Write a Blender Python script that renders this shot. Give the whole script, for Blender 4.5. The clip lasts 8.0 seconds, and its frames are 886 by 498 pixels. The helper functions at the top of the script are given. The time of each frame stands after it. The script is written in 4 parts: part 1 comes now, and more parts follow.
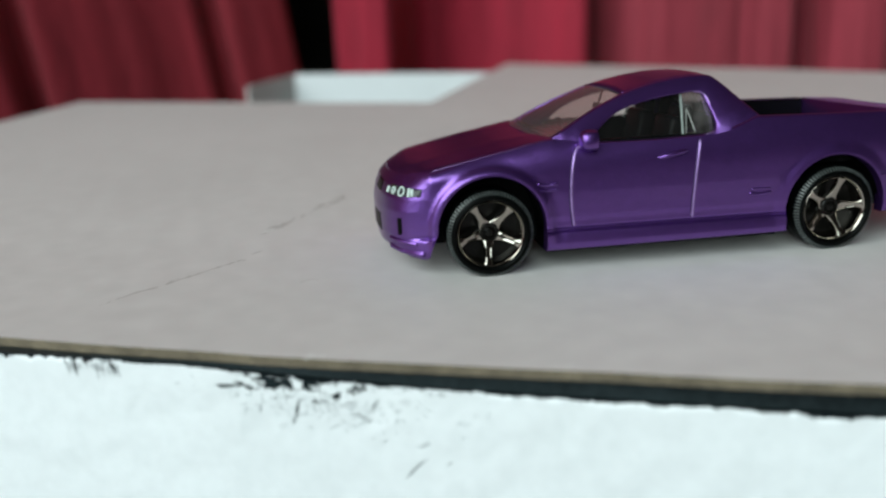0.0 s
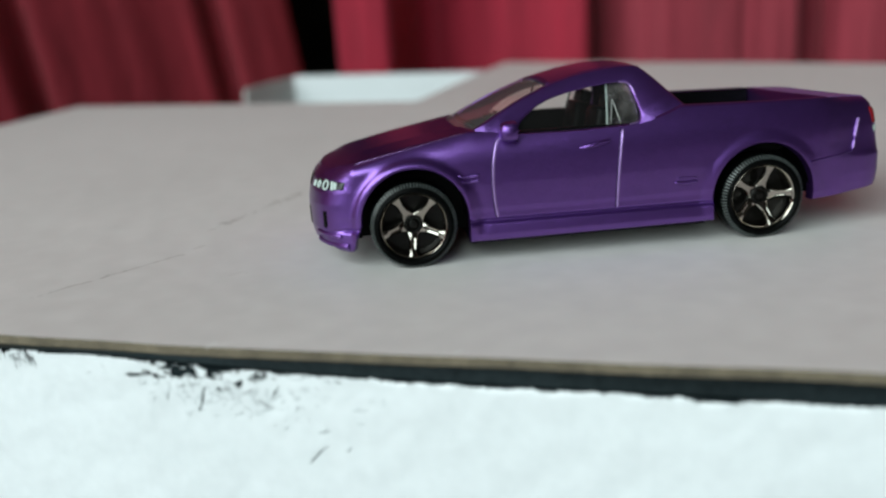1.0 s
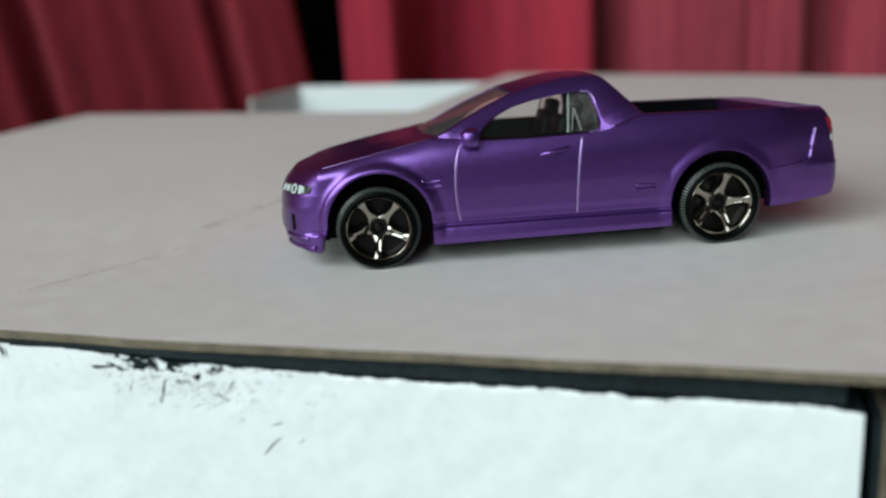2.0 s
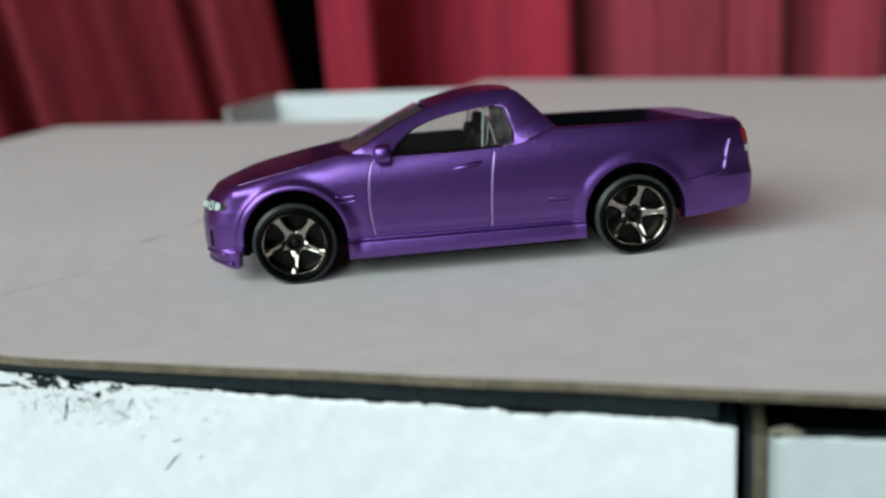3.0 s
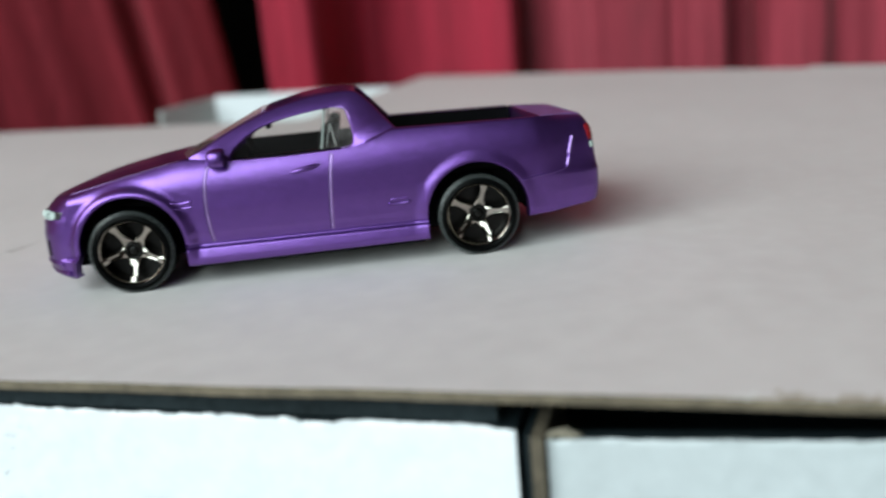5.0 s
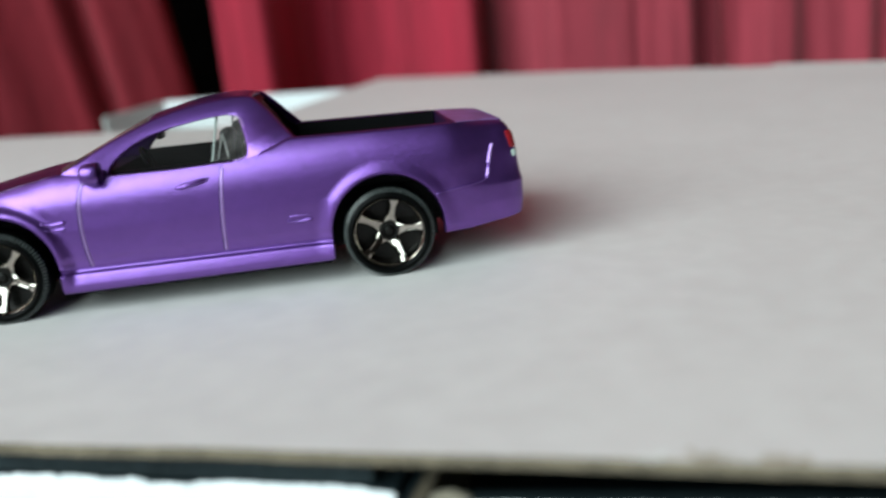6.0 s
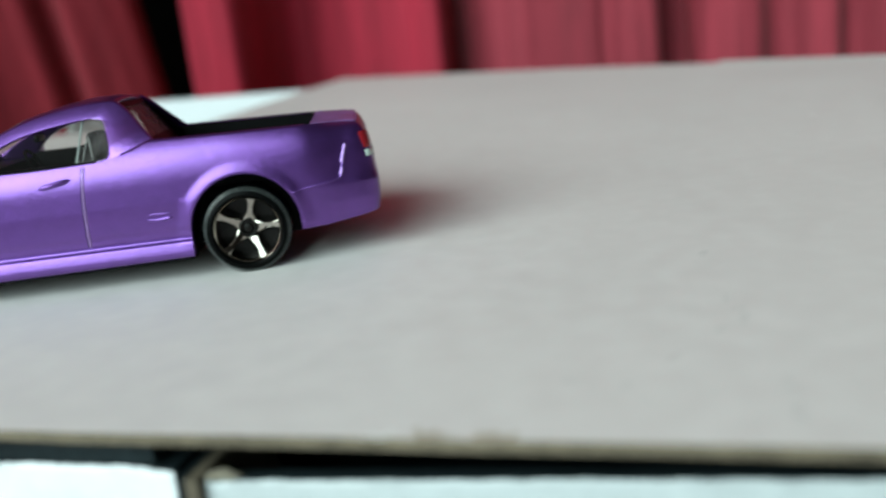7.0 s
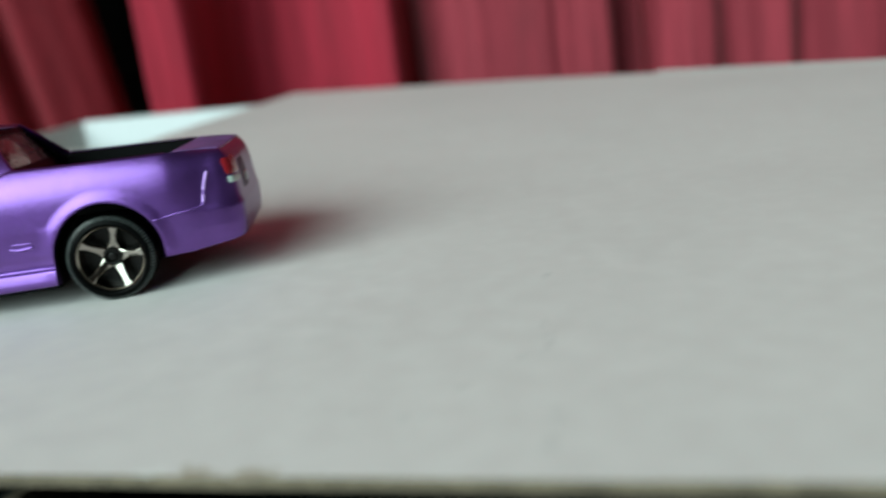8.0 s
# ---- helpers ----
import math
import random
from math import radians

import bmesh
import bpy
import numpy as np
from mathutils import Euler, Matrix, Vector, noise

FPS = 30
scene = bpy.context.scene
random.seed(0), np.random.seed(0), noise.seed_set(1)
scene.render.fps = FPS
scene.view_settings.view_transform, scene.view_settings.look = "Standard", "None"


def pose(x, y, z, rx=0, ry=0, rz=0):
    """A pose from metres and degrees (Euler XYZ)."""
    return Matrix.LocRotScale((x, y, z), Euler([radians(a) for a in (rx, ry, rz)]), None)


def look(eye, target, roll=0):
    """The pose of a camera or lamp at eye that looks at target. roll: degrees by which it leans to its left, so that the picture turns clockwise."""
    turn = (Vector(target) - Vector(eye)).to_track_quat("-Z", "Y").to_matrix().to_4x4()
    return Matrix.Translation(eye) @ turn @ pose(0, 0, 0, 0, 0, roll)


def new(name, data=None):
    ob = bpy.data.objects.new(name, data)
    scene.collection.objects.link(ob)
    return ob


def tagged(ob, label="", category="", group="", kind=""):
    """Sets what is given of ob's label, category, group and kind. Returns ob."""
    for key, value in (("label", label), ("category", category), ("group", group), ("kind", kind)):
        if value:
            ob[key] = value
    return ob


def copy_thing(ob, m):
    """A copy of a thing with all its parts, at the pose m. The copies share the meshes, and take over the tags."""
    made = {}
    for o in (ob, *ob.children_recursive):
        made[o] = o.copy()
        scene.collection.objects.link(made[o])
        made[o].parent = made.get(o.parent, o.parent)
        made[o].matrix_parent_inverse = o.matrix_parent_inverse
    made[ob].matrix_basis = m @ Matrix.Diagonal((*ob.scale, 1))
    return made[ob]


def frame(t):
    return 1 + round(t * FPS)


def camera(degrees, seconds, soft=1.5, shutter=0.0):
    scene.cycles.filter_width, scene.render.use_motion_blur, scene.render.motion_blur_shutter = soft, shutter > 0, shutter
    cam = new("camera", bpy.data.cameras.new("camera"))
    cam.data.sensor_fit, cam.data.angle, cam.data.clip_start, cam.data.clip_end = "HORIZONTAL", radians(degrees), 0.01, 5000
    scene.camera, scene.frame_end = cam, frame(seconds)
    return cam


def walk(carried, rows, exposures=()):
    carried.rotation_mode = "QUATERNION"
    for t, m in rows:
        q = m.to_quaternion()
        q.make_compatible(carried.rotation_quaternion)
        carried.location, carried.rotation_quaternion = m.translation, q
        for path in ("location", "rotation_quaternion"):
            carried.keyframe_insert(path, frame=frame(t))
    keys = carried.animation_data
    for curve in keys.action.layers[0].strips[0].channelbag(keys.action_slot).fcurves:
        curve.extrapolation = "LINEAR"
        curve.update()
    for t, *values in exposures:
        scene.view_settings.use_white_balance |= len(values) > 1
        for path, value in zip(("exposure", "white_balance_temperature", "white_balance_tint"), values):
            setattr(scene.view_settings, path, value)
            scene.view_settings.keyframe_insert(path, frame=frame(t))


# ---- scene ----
# Everything is laid out in millimetres and scaled by MM; z = 0 is the top of the cardboard sheet.
MM = 0.001
cam = camera(52.0, 8.0, soft=2.3, shutter=0.6)
cam.data.dof.use_dof = True
cam.data.dof.focus_distance = 0.114
cam.data.dof.aperture_fstop = 16.0
PATH = [
    (0, -20.30, -105.57, 33.49, 74.130, 2.205, -8.413),
    (0.5, -14.51, -106.60, 33.61, 74.131, 2.672, -7.455),
    (1, -7.24, -108.91, 31.98, 74.353, 3.333, -6.489),
    (1.2, -6.74, -110.01, 31.44, 74.609, 3.014, -6.198),
    (2.5, 5.86, -114.65, 31.48, 75.282, 3.615, -4.675),
    (3, 11.46, -115.25, 32.47, 75.340, 3.908, -4.702),
    (3.5, 14.67, -116.70, 32.35, 75.288, 4.049, -5.002),
    (4, 18.27, -119.90, 33.11, 75.310, 4.203, -4.756),
    (4.5, 25.37, -119.05, 31.82, 75.349, 4.590, -4.824),
    (4.7, 27.37, -118.12, 31.99, 75.100, 4.824, -5.107),
    (5.8, 39.34, -106.64, 29.98, 74.836, 5.417, -6.612),
    (6, 40.79, -105.08, 30.08, 74.933, 5.530, -6.749),
    (6.5, 50.97, -107.97, 30.76, 75.025, 6.200, -6.500),
    (7, 59.43, -111.93, 29.13, 74.853, 6.139, -6.074),
    (7.5, 67.52, -113.65, 30.56, 74.944, 6.785, -6.059),
    (8, 76.23, -114.05, 29.49, 75.195, 7.131, -6.503),
]
walk(cam, [(t, pose(x * MM, y * MM, z * MM, rx, ry, rz)) for t, x, y, z, rx, ry, rz in PATH],
     [(0.0, -0.14, 6510, 7), (4.0, -0.08, 6500, 8), (4.7, 0.04, 6460, 9), (6.0, 0.36, 6345, 5.5), (7.0, 0.27, 6290, 0), (8.0, 0.17, 6270, -3.5)])

# ---- world and light ----
world = bpy.data.worlds.new("sky")
scene.world = world
world.use_nodes = True
wn, wl = world.node_tree.nodes, world.node_tree.links
sky = wn.new("ShaderNodeTexSky")
sky.sky_type, sky.sun_disc, sky.sun_elevation, sky.sun_rotation = "NISHITA", False, radians(35), radians(250)
wn["Background"].inputs["Strength"].default_value = 0.1
wl.new(sky.outputs["Color"], wn["Background"].inputs["Color"])

day = bpy.data.lights.new("window_daylight", "AREA")
day.shape, day.size, day.size_y, day.energy, day.color = "RECTANGLE", 1.84, 1.24, 42.5, (0.835, 0.985, 0.975)
day_ob = new("window_daylight", day)
day_ob.matrix_world = look((-0.87, -1.13, 0.79), (0.0, -0.35, 0.3))


# ---- materials ----
def material(name, colour, rough=0.5, metal=0.0, vary=0.0, scale=200.0, bump=0.0, bump_scale=2000.0, **more):
    """A principled material with two scales of colour variation and a fine relief."""
    m = bpy.data.materials.new(name)
    m.use_nodes = True
    n, l = m.node_tree.nodes, m.node_tree.links
    b = n["Principled BSDF"]
    b.inputs["Base Color"].default_value = (*colour, 1)
    b.inputs["Roughness"].default_value = rough
    b.inputs["Metallic"].default_value = metal
    for key, value in more.items():
        b.inputs[key.replace("_", " ")].default_value = value
    co = n.new("ShaderNodeTexCoord")
    if vary:
        big, small = n.new("ShaderNodeTexNoise"), n.new("ShaderNodeTexNoise")
        big.inputs["Scale"].default_value, small.inputs["Scale"].default_value = scale, scale * 13
        big.inputs["Detail"].default_value = 4
        for t in (big, small):
            l.new(co.outputs["Object"], t.inputs["Vector"])
        add = n.new("ShaderNodeMath")
        add.operation = "ADD"
        l.new(big.outputs["Fac"], add.inputs[0])
        l.new(small.outputs["Fac"], add.inputs[1])
        span = n.new("ShaderNodeMapRange")
        span.inputs["From Min"].default_value, span.inputs["From Max"].default_value = 0.6, 1.4
        span.inputs["To Min"].default_value, span.inputs["To Max"].default_value = 1 - vary, 1 + vary
        l.new(add.outputs[0], span.inputs["Value"])
        mul = n.new("ShaderNodeVectorMath")
        mul.operation = "SCALE"
        mul.inputs[0].default_value = colour
        l.new(span.outputs[0], mul.inputs["Scale"])
        l.new(mul.outputs[0], b.inputs["Base Color"])
        if rough > 0.05:
            rr = n.new("ShaderNodeMapRange")
            rr.inputs["From Min"].default_value, rr.inputs["From Max"].default_value = 0.3, 0.7
            rr.inputs["To Min"].default_value, rr.inputs["To Max"].default_value = rough * 0.85, min(1.0, rough * 1.15)
            l.new(small.outputs["Fac"], rr.inputs["Value"])
            l.new(rr.outputs[0], b.inputs["Roughness"])
    if bump:
        fine = n.new("ShaderNodeTexNoise")
        fine.inputs["Scale"].default_value, fine.inputs["Detail"].default_value = bump_scale, 5
        l.new(co.outputs["Object"], fine.inputs["Vector"])
        bp = n.new("ShaderNodeBump")
        bp.inputs["Strength"].default_value, bp.inputs["Distance"].default_value = bump, 0.0002
        l.new(fine.outputs["Fac"], bp.inputs["Height"])
        l.new(bp.outputs[0], b.inputs["Normal"])
    return m


PAINT = material("purple_metallic_paint", (0.153, 0.0485, 0.325), 0.34, 0.95, 0.10, 700, 0.04, 5200, Coat_Weight=1.0, Coat_Roughness=0.3, Coat_IOR=1.55, Specular_Tint=(0.3, 0.14, 0.32, 1))
def flaked(m, scale, amount):
    """Tilts tiny cells of a paint at random, like metal flakes under lacquer."""
    n, l = m.node_tree.nodes, m.node_tree.links
    cell, co, geo = n.new("ShaderNodeTexVoronoi"), n.new("ShaderNodeTexCoord"), n.new("ShaderNodeNewGeometry")
    cell.inputs["Scale"].default_value = scale
    mid, size, add, unit = (n.new("ShaderNodeVectorMath") for _ in range(4))
    mid.operation, size.operation, add.operation, unit.operation = "SUBTRACT", "SCALE", "ADD", "NORMALIZE"
    mid.inputs[1].default_value = (0.5, 0.5, 0.5)
    size.inputs["Scale"].default_value = amount
    l.new(co.outputs["Object"], cell.inputs["Vector"])
    l.new(cell.outputs["Color"], mid.inputs[0])
    l.new(mid.outputs[0], size.inputs[0])
    l.new(size.outputs[0], add.inputs[0])
    l.new(geo.outputs["Normal"], add.inputs[1])
    l.new(add.outputs[0], unit.inputs[0])
    l.new(unit.outputs[0], next(q for q in n if q.type == "BUMP").inputs["Normal"])


flaked(PAINT, 11000, 0.12)
# paler purple for seams and trims: their highlights are put into the colour
SEAM = material("pale_purple_highlight", (0.36, 0.22, 0.52), 0.4, 0.75, 0.25, 800)
# purple with scuffs, paled for the reflection on the tailgate top
SCUFFSHEEN = material("scuffed_sheen_purple", (0.225, 0.15, 0.42), 0.4, 0.5, 0.55, 420, 0.1, 3000)
DARKPURPLE = material("dark_purple_gap_and_shade", (0.035, 0.014, 0.07), 0.5, 0.6, 0.2, 800)
BLACK = material("black_plastic", (0.0025, 0.0025, 0.0028), 0.4, 0.0, 0.2, 500, 0.1, 3000, Specular_IOR_Level=0.06)
RUBBER = material("tyre_plastic", (0.0014, 0.0016, 0.0016), 0.36, 0.0, 0.25, 600, 0.08, 4000, Specular_IOR_Level=0.045)
# greyer than the tyre: light caught on the ribs is put into the colour
RIB = material("lightened_tread_plastic", (0.062, 0.07, 0.068), 0.28, 0.0, 0.4, 600, Specular_IOR_Level=0.5)
CHROME = material("dark_chrome", (0.40, 0.36, 0.32), 0.11, 1.0, 0.15, 900, 0.05, 3000)
DARKRIM = material("rim_recess", (0.004, 0.0035, 0.003), 0.3, 0.0, 0.2, 900, Specular_IOR_Level=0.2)
WHITEINK = material("pale_print", (0.52, 0.61, 0.58), 0.35, 0.0, 0.15, 1500)
# clear edges made pale and opaque: their reflections are put into the colour
DIVIDER = material("moulded_clear_edge", (0.32, 0.36, 0.345), 0.2, 0.0, 0.15, 1500)
REDINK = material("red_lamp_print", (0.26, 0.012, 0.02), 0.25, 0.0, 0.15, 1500)
SMOKE = material("headlamp_print", (0.03, 0.03, 0.035), 0.2, 0.2, 0.2, 1500)


def sheer(name, tint, haze, gloss, streaks=0.0):
    """Thin clear plastic: mostly see-through, with a little haze and gloss."""
    m = bpy.data.materials.new(name)
    m.use_nodes = True
    n, l = m.node_tree.nodes, m.node_tree.links
    b = n["Principled BSDF"]
    b.inputs["Base Color"].default_value = (0.62, 0.56, 0.55, 1)
    b.inputs["Roughness"].default_value = 0.35
    clear, shiny, one, two = n.new("ShaderNodeBsdfTransparent"), n.new("ShaderNodeBsdfGlossy"), n.new("ShaderNodeMixShader"), n.new("ShaderNodeMixShader")
    clear.inputs["Color"].default_value = (*tint, 1)
    shiny.inputs["Roughness"].default_value = 0.05
    one.inputs[0].default_value, two.inputs[0].default_value = haze, gloss
    l.new(clear.outputs[0], one.inputs[1])
    l.new(b.outputs[0], one.inputs[2])
    l.new(one.outputs[0], two.inputs[1])
    l.new(shiny.outputs[0], two.inputs[2])
    l.new(two.outputs[0], n["Material Output"].inputs["Surface"])
    if streaks:
        co, cloud, span = n.new("ShaderNodeTexCoord"), n.new("ShaderNodeTexNoise"), n.new("ShaderNodeMapRange")
        cloud.inputs["Scale"].default_value, cloud.inputs["Detail"].default_value = 420, 3
        span.inputs["From Min"].default_value, span.inputs["From Max"].default_value = 0.42, 0.68
        span.inputs["To Min"].default_value, span.inputs["To Max"].default_value = haze, haze + streaks
        l.new(co.outputs["Object"], cloud.inputs["Vector"])
        l.new(cloud.outputs["Fac"], span.inputs["Value"])
        l.new(span.outputs[0], one.inputs[0])
    return m


SIDEGLASS = sheer("clear_side_plastic", (0.97, 0.98, 0.97), 0.01, 0.035)
GLASS = sheer("clear_plastic", (1.0, 1.0, 1.0), 0.0, 0.02)
# pink tint and streaky haze imitate reflections in the quarter window
QUARTER = sheer("quarter_plastic", (0.97, 0.88, 0.88), 0.01, 0.04, 0.12)
REARGLASS = sheer("rear_plastic", (0.72, 0.68, 0.67), 0.22, 0.03, 0.15)
# red tint and haze carry the curtain's reflection in the windscreen
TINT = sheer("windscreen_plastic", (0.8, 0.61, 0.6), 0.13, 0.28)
CARD = material("grey_cardboard_face", (0.70, 0.668, 0.655), 0.62, 0.0, 0.06, 22, 0.01, 700)
CARDEDGE = material("brown_cardboard_edge", (0.175, 0.14, 0.098), 0.9, 0.0, 0.6, 420, 0.9, 2500)
BLACKWOOD = material("black_painted_wood", (0.012, 0.018, 0.021), 0.5, 0.0, 0.4, 90, 0.5, 900, Specular_IOR_Level=0.15)
EDGEBLACK = material("worn_black_edge_paint", (0.016, 0.023, 0.026), 0.45, 0.0, 0.45, 120, 0.6, 900, Specular_IOR_Level=0.25)
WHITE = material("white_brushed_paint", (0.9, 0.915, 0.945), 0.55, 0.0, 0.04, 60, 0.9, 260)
# greyer than WHITE, for the panel right of the post
GREYERWHITE = material("greyer_white_paint", (0.60, 0.635, 0.655), 0.55, 0.0, 0.06, 60, 0.9, 260)
# white dimmed in colour; on the return board this stands for its shade
DIMWHITE = material("dimmed_white_paint", (0.60, 0.62, 0.60), 0.6, 0.0, 0.06, 60, 0.5, 260)
GREYWOOD = material("scratched_grey_paint", (0.22, 0.24, 0.25), 0.6, 0.0, 0.3, 300)
POST = material("raw_brown_wood", (0.115, 0.092, 0.064), 0.8, 0.0, 0.6, 150, 0.8, 900)
CRUMB = material("dried_paint_lump", (0.30, 0.26, 0.20), 0.8, 0.0, 0.4, 500, 0.8, 2000)
CLOTH = dict(rough=0.75, vary=0.38, scale=40, bump=0.5, bump_scale=700, Sheen_Roughness=0.5, Specular_IOR_Level=0.2)
CRIMSON = material("crimson_curtain_cloth", (0.345, 0.021, 0.044), Sheen_Weight=0.06, **CLOTH)
MAROON = material("maroon_curtain_cloth", (0.285, 0.026, 0.04), Sheen_Weight=0.08, **CLOTH)
DUSTY = material("dusty_red_curtain_cloth", (0.32, 0.04, 0.061), Sheen_Weight=0.13, **CLOTH)


def streaked(m, squeeze):
    """Draws a material's variation out along the height, like yarn in hanging cloth."""
    n, l = m.node_tree.nodes, m.node_tree.links
    co = next(q for q in n if q.type == "TEX_COORD")
    stretch = n.new("ShaderNodeMapping")
    stretch.inputs["Scale"].default_value = (1.6, 1.6, squeeze)
    l.new(co.outputs["Object"], stretch.inputs["Vector"])
    for q in n:
        if q.type == "TEX_NOISE":
            l.new(stretch.outputs[0], q.inputs["Vector"])


for cloth in (CRIMSON, MAROON, DUSTY):
    streaked(cloth, 0.07)
LINE = material("grey_scuff", (0.54, 0.505, 0.485), 0.8, 0.0, 0.2, 900)
TEAR = material("torn_tan_paper", (0.44, 0.39, 0.32), 0.85, 0.0, 0.25, 900)
FAINT = material("faint_grey_smudge", (0.66, 0.63, 0.618), 0.8, 0.0, 0.15, 900)
PALE = material("bare_white_paper", (0.80, 0.79, 0.77), 0.8, 0.0, 0.1, 900)
WALLPAINT = material("brown_wall_paint", (0.055, 0.047, 0.043), 0.8, 0.0, 0.05, 3, 0.3, 60)
CEILPAINT = material("grey_ceiling_paint", (0.075, 0.072, 0.07), 0.85, 0.0, 0.03, 3, 0.2, 60)
FLOORMAT = material("brown_floor", (0.05, 0.034, 0.025), 0.6, 0.0, 0.25, 4, 0.3, 40)
FRAMEPAINT = material("white_window_paint", (0.75, 0.75, 0.73), 0.5, 0.0, 0.04, 10)


# ---- mesh helpers ----
def part(name, data, mat, parent=None, label="", smooth=True, sharp=35):
    """Links (vertices, faces) in millimetres, or a bmesh, as one mesh object under its thing."""
    me = bpy.data.meshes.new(name)
    if isinstance(data, bmesh.types.BMesh):
        data.to_mesh(me)
        data.free()
    else:
        me.from_pydata([tuple(v) for v in data[0]], [], data[1])
    me.transform(Matrix.Scale(MM, 4))
    for p in me.polygons:
        p.use_smooth = smooth
    if smooth:
        me.set_sharp_from_angle(angle=radians(sharp))
    me.materials.append(mat)
    ob = new(name, me)
    if parent:
        ob.parent = parent
    if label:
        ob["label"] = label
    return ob


def fixed(data):
    """A bmesh of (vertices, faces) with welded points and outward normals."""
    me = bpy.data.meshes.new("tmp")
    me.from_pydata([tuple(v) for v in data[0]], [], data[1])
    bm = bmesh.new()
    bm.from_mesh(me)
    bpy.data.meshes.remove(me)
    bmesh.ops.remove_doubles(bm, verts=bm.verts, dist=0.004)
    bmesh.ops.recalc_face_normals(bm, faces=bm.faces)
    return bm


def empty(name, x, y, z):
    ob = new(name)
    ob.empty_display_size = 0.01
    ob.location = (x * MM, y * MM, z * MM)
    return ob


def grid(rows, closed=False):
    """A sheet through rows of points."""
    verts = [p for row in rows for p in row]
    n = len(rows[0])
    faces = []
    for a in range(len(rows) - 1):
        for b in range(n if closed else n - 1):
            c = (b + 1) % n
            faces.append((a * n + b, a * n + c, (a + 1) * n + c, (a + 1) * n + b))
    return verts, faces


def joined(*parts):
    verts, faces = [], []
    for v, f in parts:
        k = len(verts)
        verts += [tuple(p) for p in v]
        faces += [tuple(i + k for i in q) for q in f]
    return verts, faces


def moved(data, m):
    return [tuple(m @ Vector(v)) for v in data[0]], data[1]


def box(x0, x1, y0, y1, z0, z1):
    v = [(x, y, z) for z in (z0, z1) for y in (y0, y1) for x in (x0, x1)]
    return v, [(0, 2, 3, 1), (4, 5, 7, 6), (0, 1, 5, 4), (2, 6, 7, 3), (0, 4, 6, 2), (1, 3, 7, 5)]


def rounded_box(x0, x1, y0, y1, z0, z1, r=0.3, segments=3):
    bm = fixed(box(x0, x1, y0, y1, z0, z1))
    bmesh.ops.bevel(bm, geom=bm.edges[:], offset=r, segments=segments, profile=0.5, affect="EDGES")
    return bm


def taken(bm):
    """The (vertices, faces) of a bmesh."""
    bm.verts.index_update()
    out = [tuple(v.co) for v in bm.verts], [tuple(v.index for v in f.verts) for f in bm.faces]
    bm.free()
    return out


def tube(points, r, sides=8, taper=True):
    """A round bead along points."""
    pts = [Vector(p) for p in points]
    rows = []
    for k, p in enumerate(pts):
        t = (pts[min(k + 1, len(pts) - 1)] - pts[max(k - 1, 0)]).normalized()
        a = t.cross(Vector((0, 1, 0.01))).normalized()
        b = t.cross(a)
        q = r * (0.3 if taper and k in (0, len(pts) - 1) else 1.0)
        rows.append([tuple(p + q * (math.cos(g) * a + math.sin(g) * b)) for g in [2 * math.pi * i / sides for i in range(sides)]])
    v, f = grid(rows, closed=True)
    n = len(rows)
    return v, f + [tuple(range(sides)), tuple(range((n - 1) * sides, n * sides))]


def lathe(profile, count=64):
    """A turned ring about the y axis from (radius, y) points."""
    rows = [[(r * math.cos(a), y, r * math.sin(a)) for r, y in profile] for a in [2 * math.pi * k / count for k in range(count)]]
    return grid(rows + rows[:1])


def curve(points, x):
    return float(np.interp(x, [p[0] for p in points], [p[1] for p in points]))


def smooth_line(points, count):
    """A Catmull-Rom line through plan points."""
    p = [Vector(q) for q in points]
    p = [2 * p[0] - p[1]] + p + [2 * p[-1] - p[-2]]
    out = []
    for k in range(1, len(p) - 2):
        for i in range(count):
            t = i / count
            a, b, c, d = p[k - 1], p[k], p[k + 1], p[k + 2]
            out.append(0.5 * (2 * b + (c - a) * t + (2 * a - 5 * b + 4 * c - d) * t * t + (3 * b - a - 3 * c + d) * t**3))
    return out + [p[-2]]


# ---- the room ----
def wall(name, outline_box, label):
    return tagged(part(name, box(*outline_box), WALLPAINT, smooth=False), label, "wall", kind="structure")


tagged(part("floor", box(-1000, 1900, -2300, 900, -790, -750), FLOORMAT, smooth=False), "brown wooden floor of the room", "floor", kind="structure")
tagged(part("ceiling", box(-1000, 1900, -2300, 900, 1900, 1940), CEILPAINT, smooth=False), "plain greyish painted ceiling", "ceiling", kind="structure")
wall("wall_north", (-1000, 1900, 800, 900, -750, 1900), "dark brown painted wall behind the red curtains")
wall("wall_south", (-1000, 1900, -2300, -2200, -750, 1900), "dark brown painted wall")
wall("wall_east", (1800, 1900, -2200, 800, -750, 1900), "dark brown painted wall")
west = joined(box(-1000, -900, -2200, -2090, -750, 1900), box(-1000, -900, -170, 800, -750, 1900),
              box(-1000, -900, -2090, -170, -750, 140), box(-1000, -900, -2090, -170, 1440, 1900))
tagged(part("wall_west", west, WALLPAINT, smooth=False), "dark brown painted wall with a window opening", "wall", kind="structure")
win = tagged(empty("window_1", -950, -1130, 140), "white framed window letting in cool daylight", "window", kind="structure")
for bx in ((-25, 25, -960, -920, 0, 1300), (-25, 25, 920, 960, 0, 1300), (-25, 25, -920, 920, 0, 40), (-25, 25, -920, 920, 1260, 1300), (-20, 20, -15, 15, 40, 1260)):
    part("window_frame", box(*bx), FRAMEPAINT, win, smooth=False)
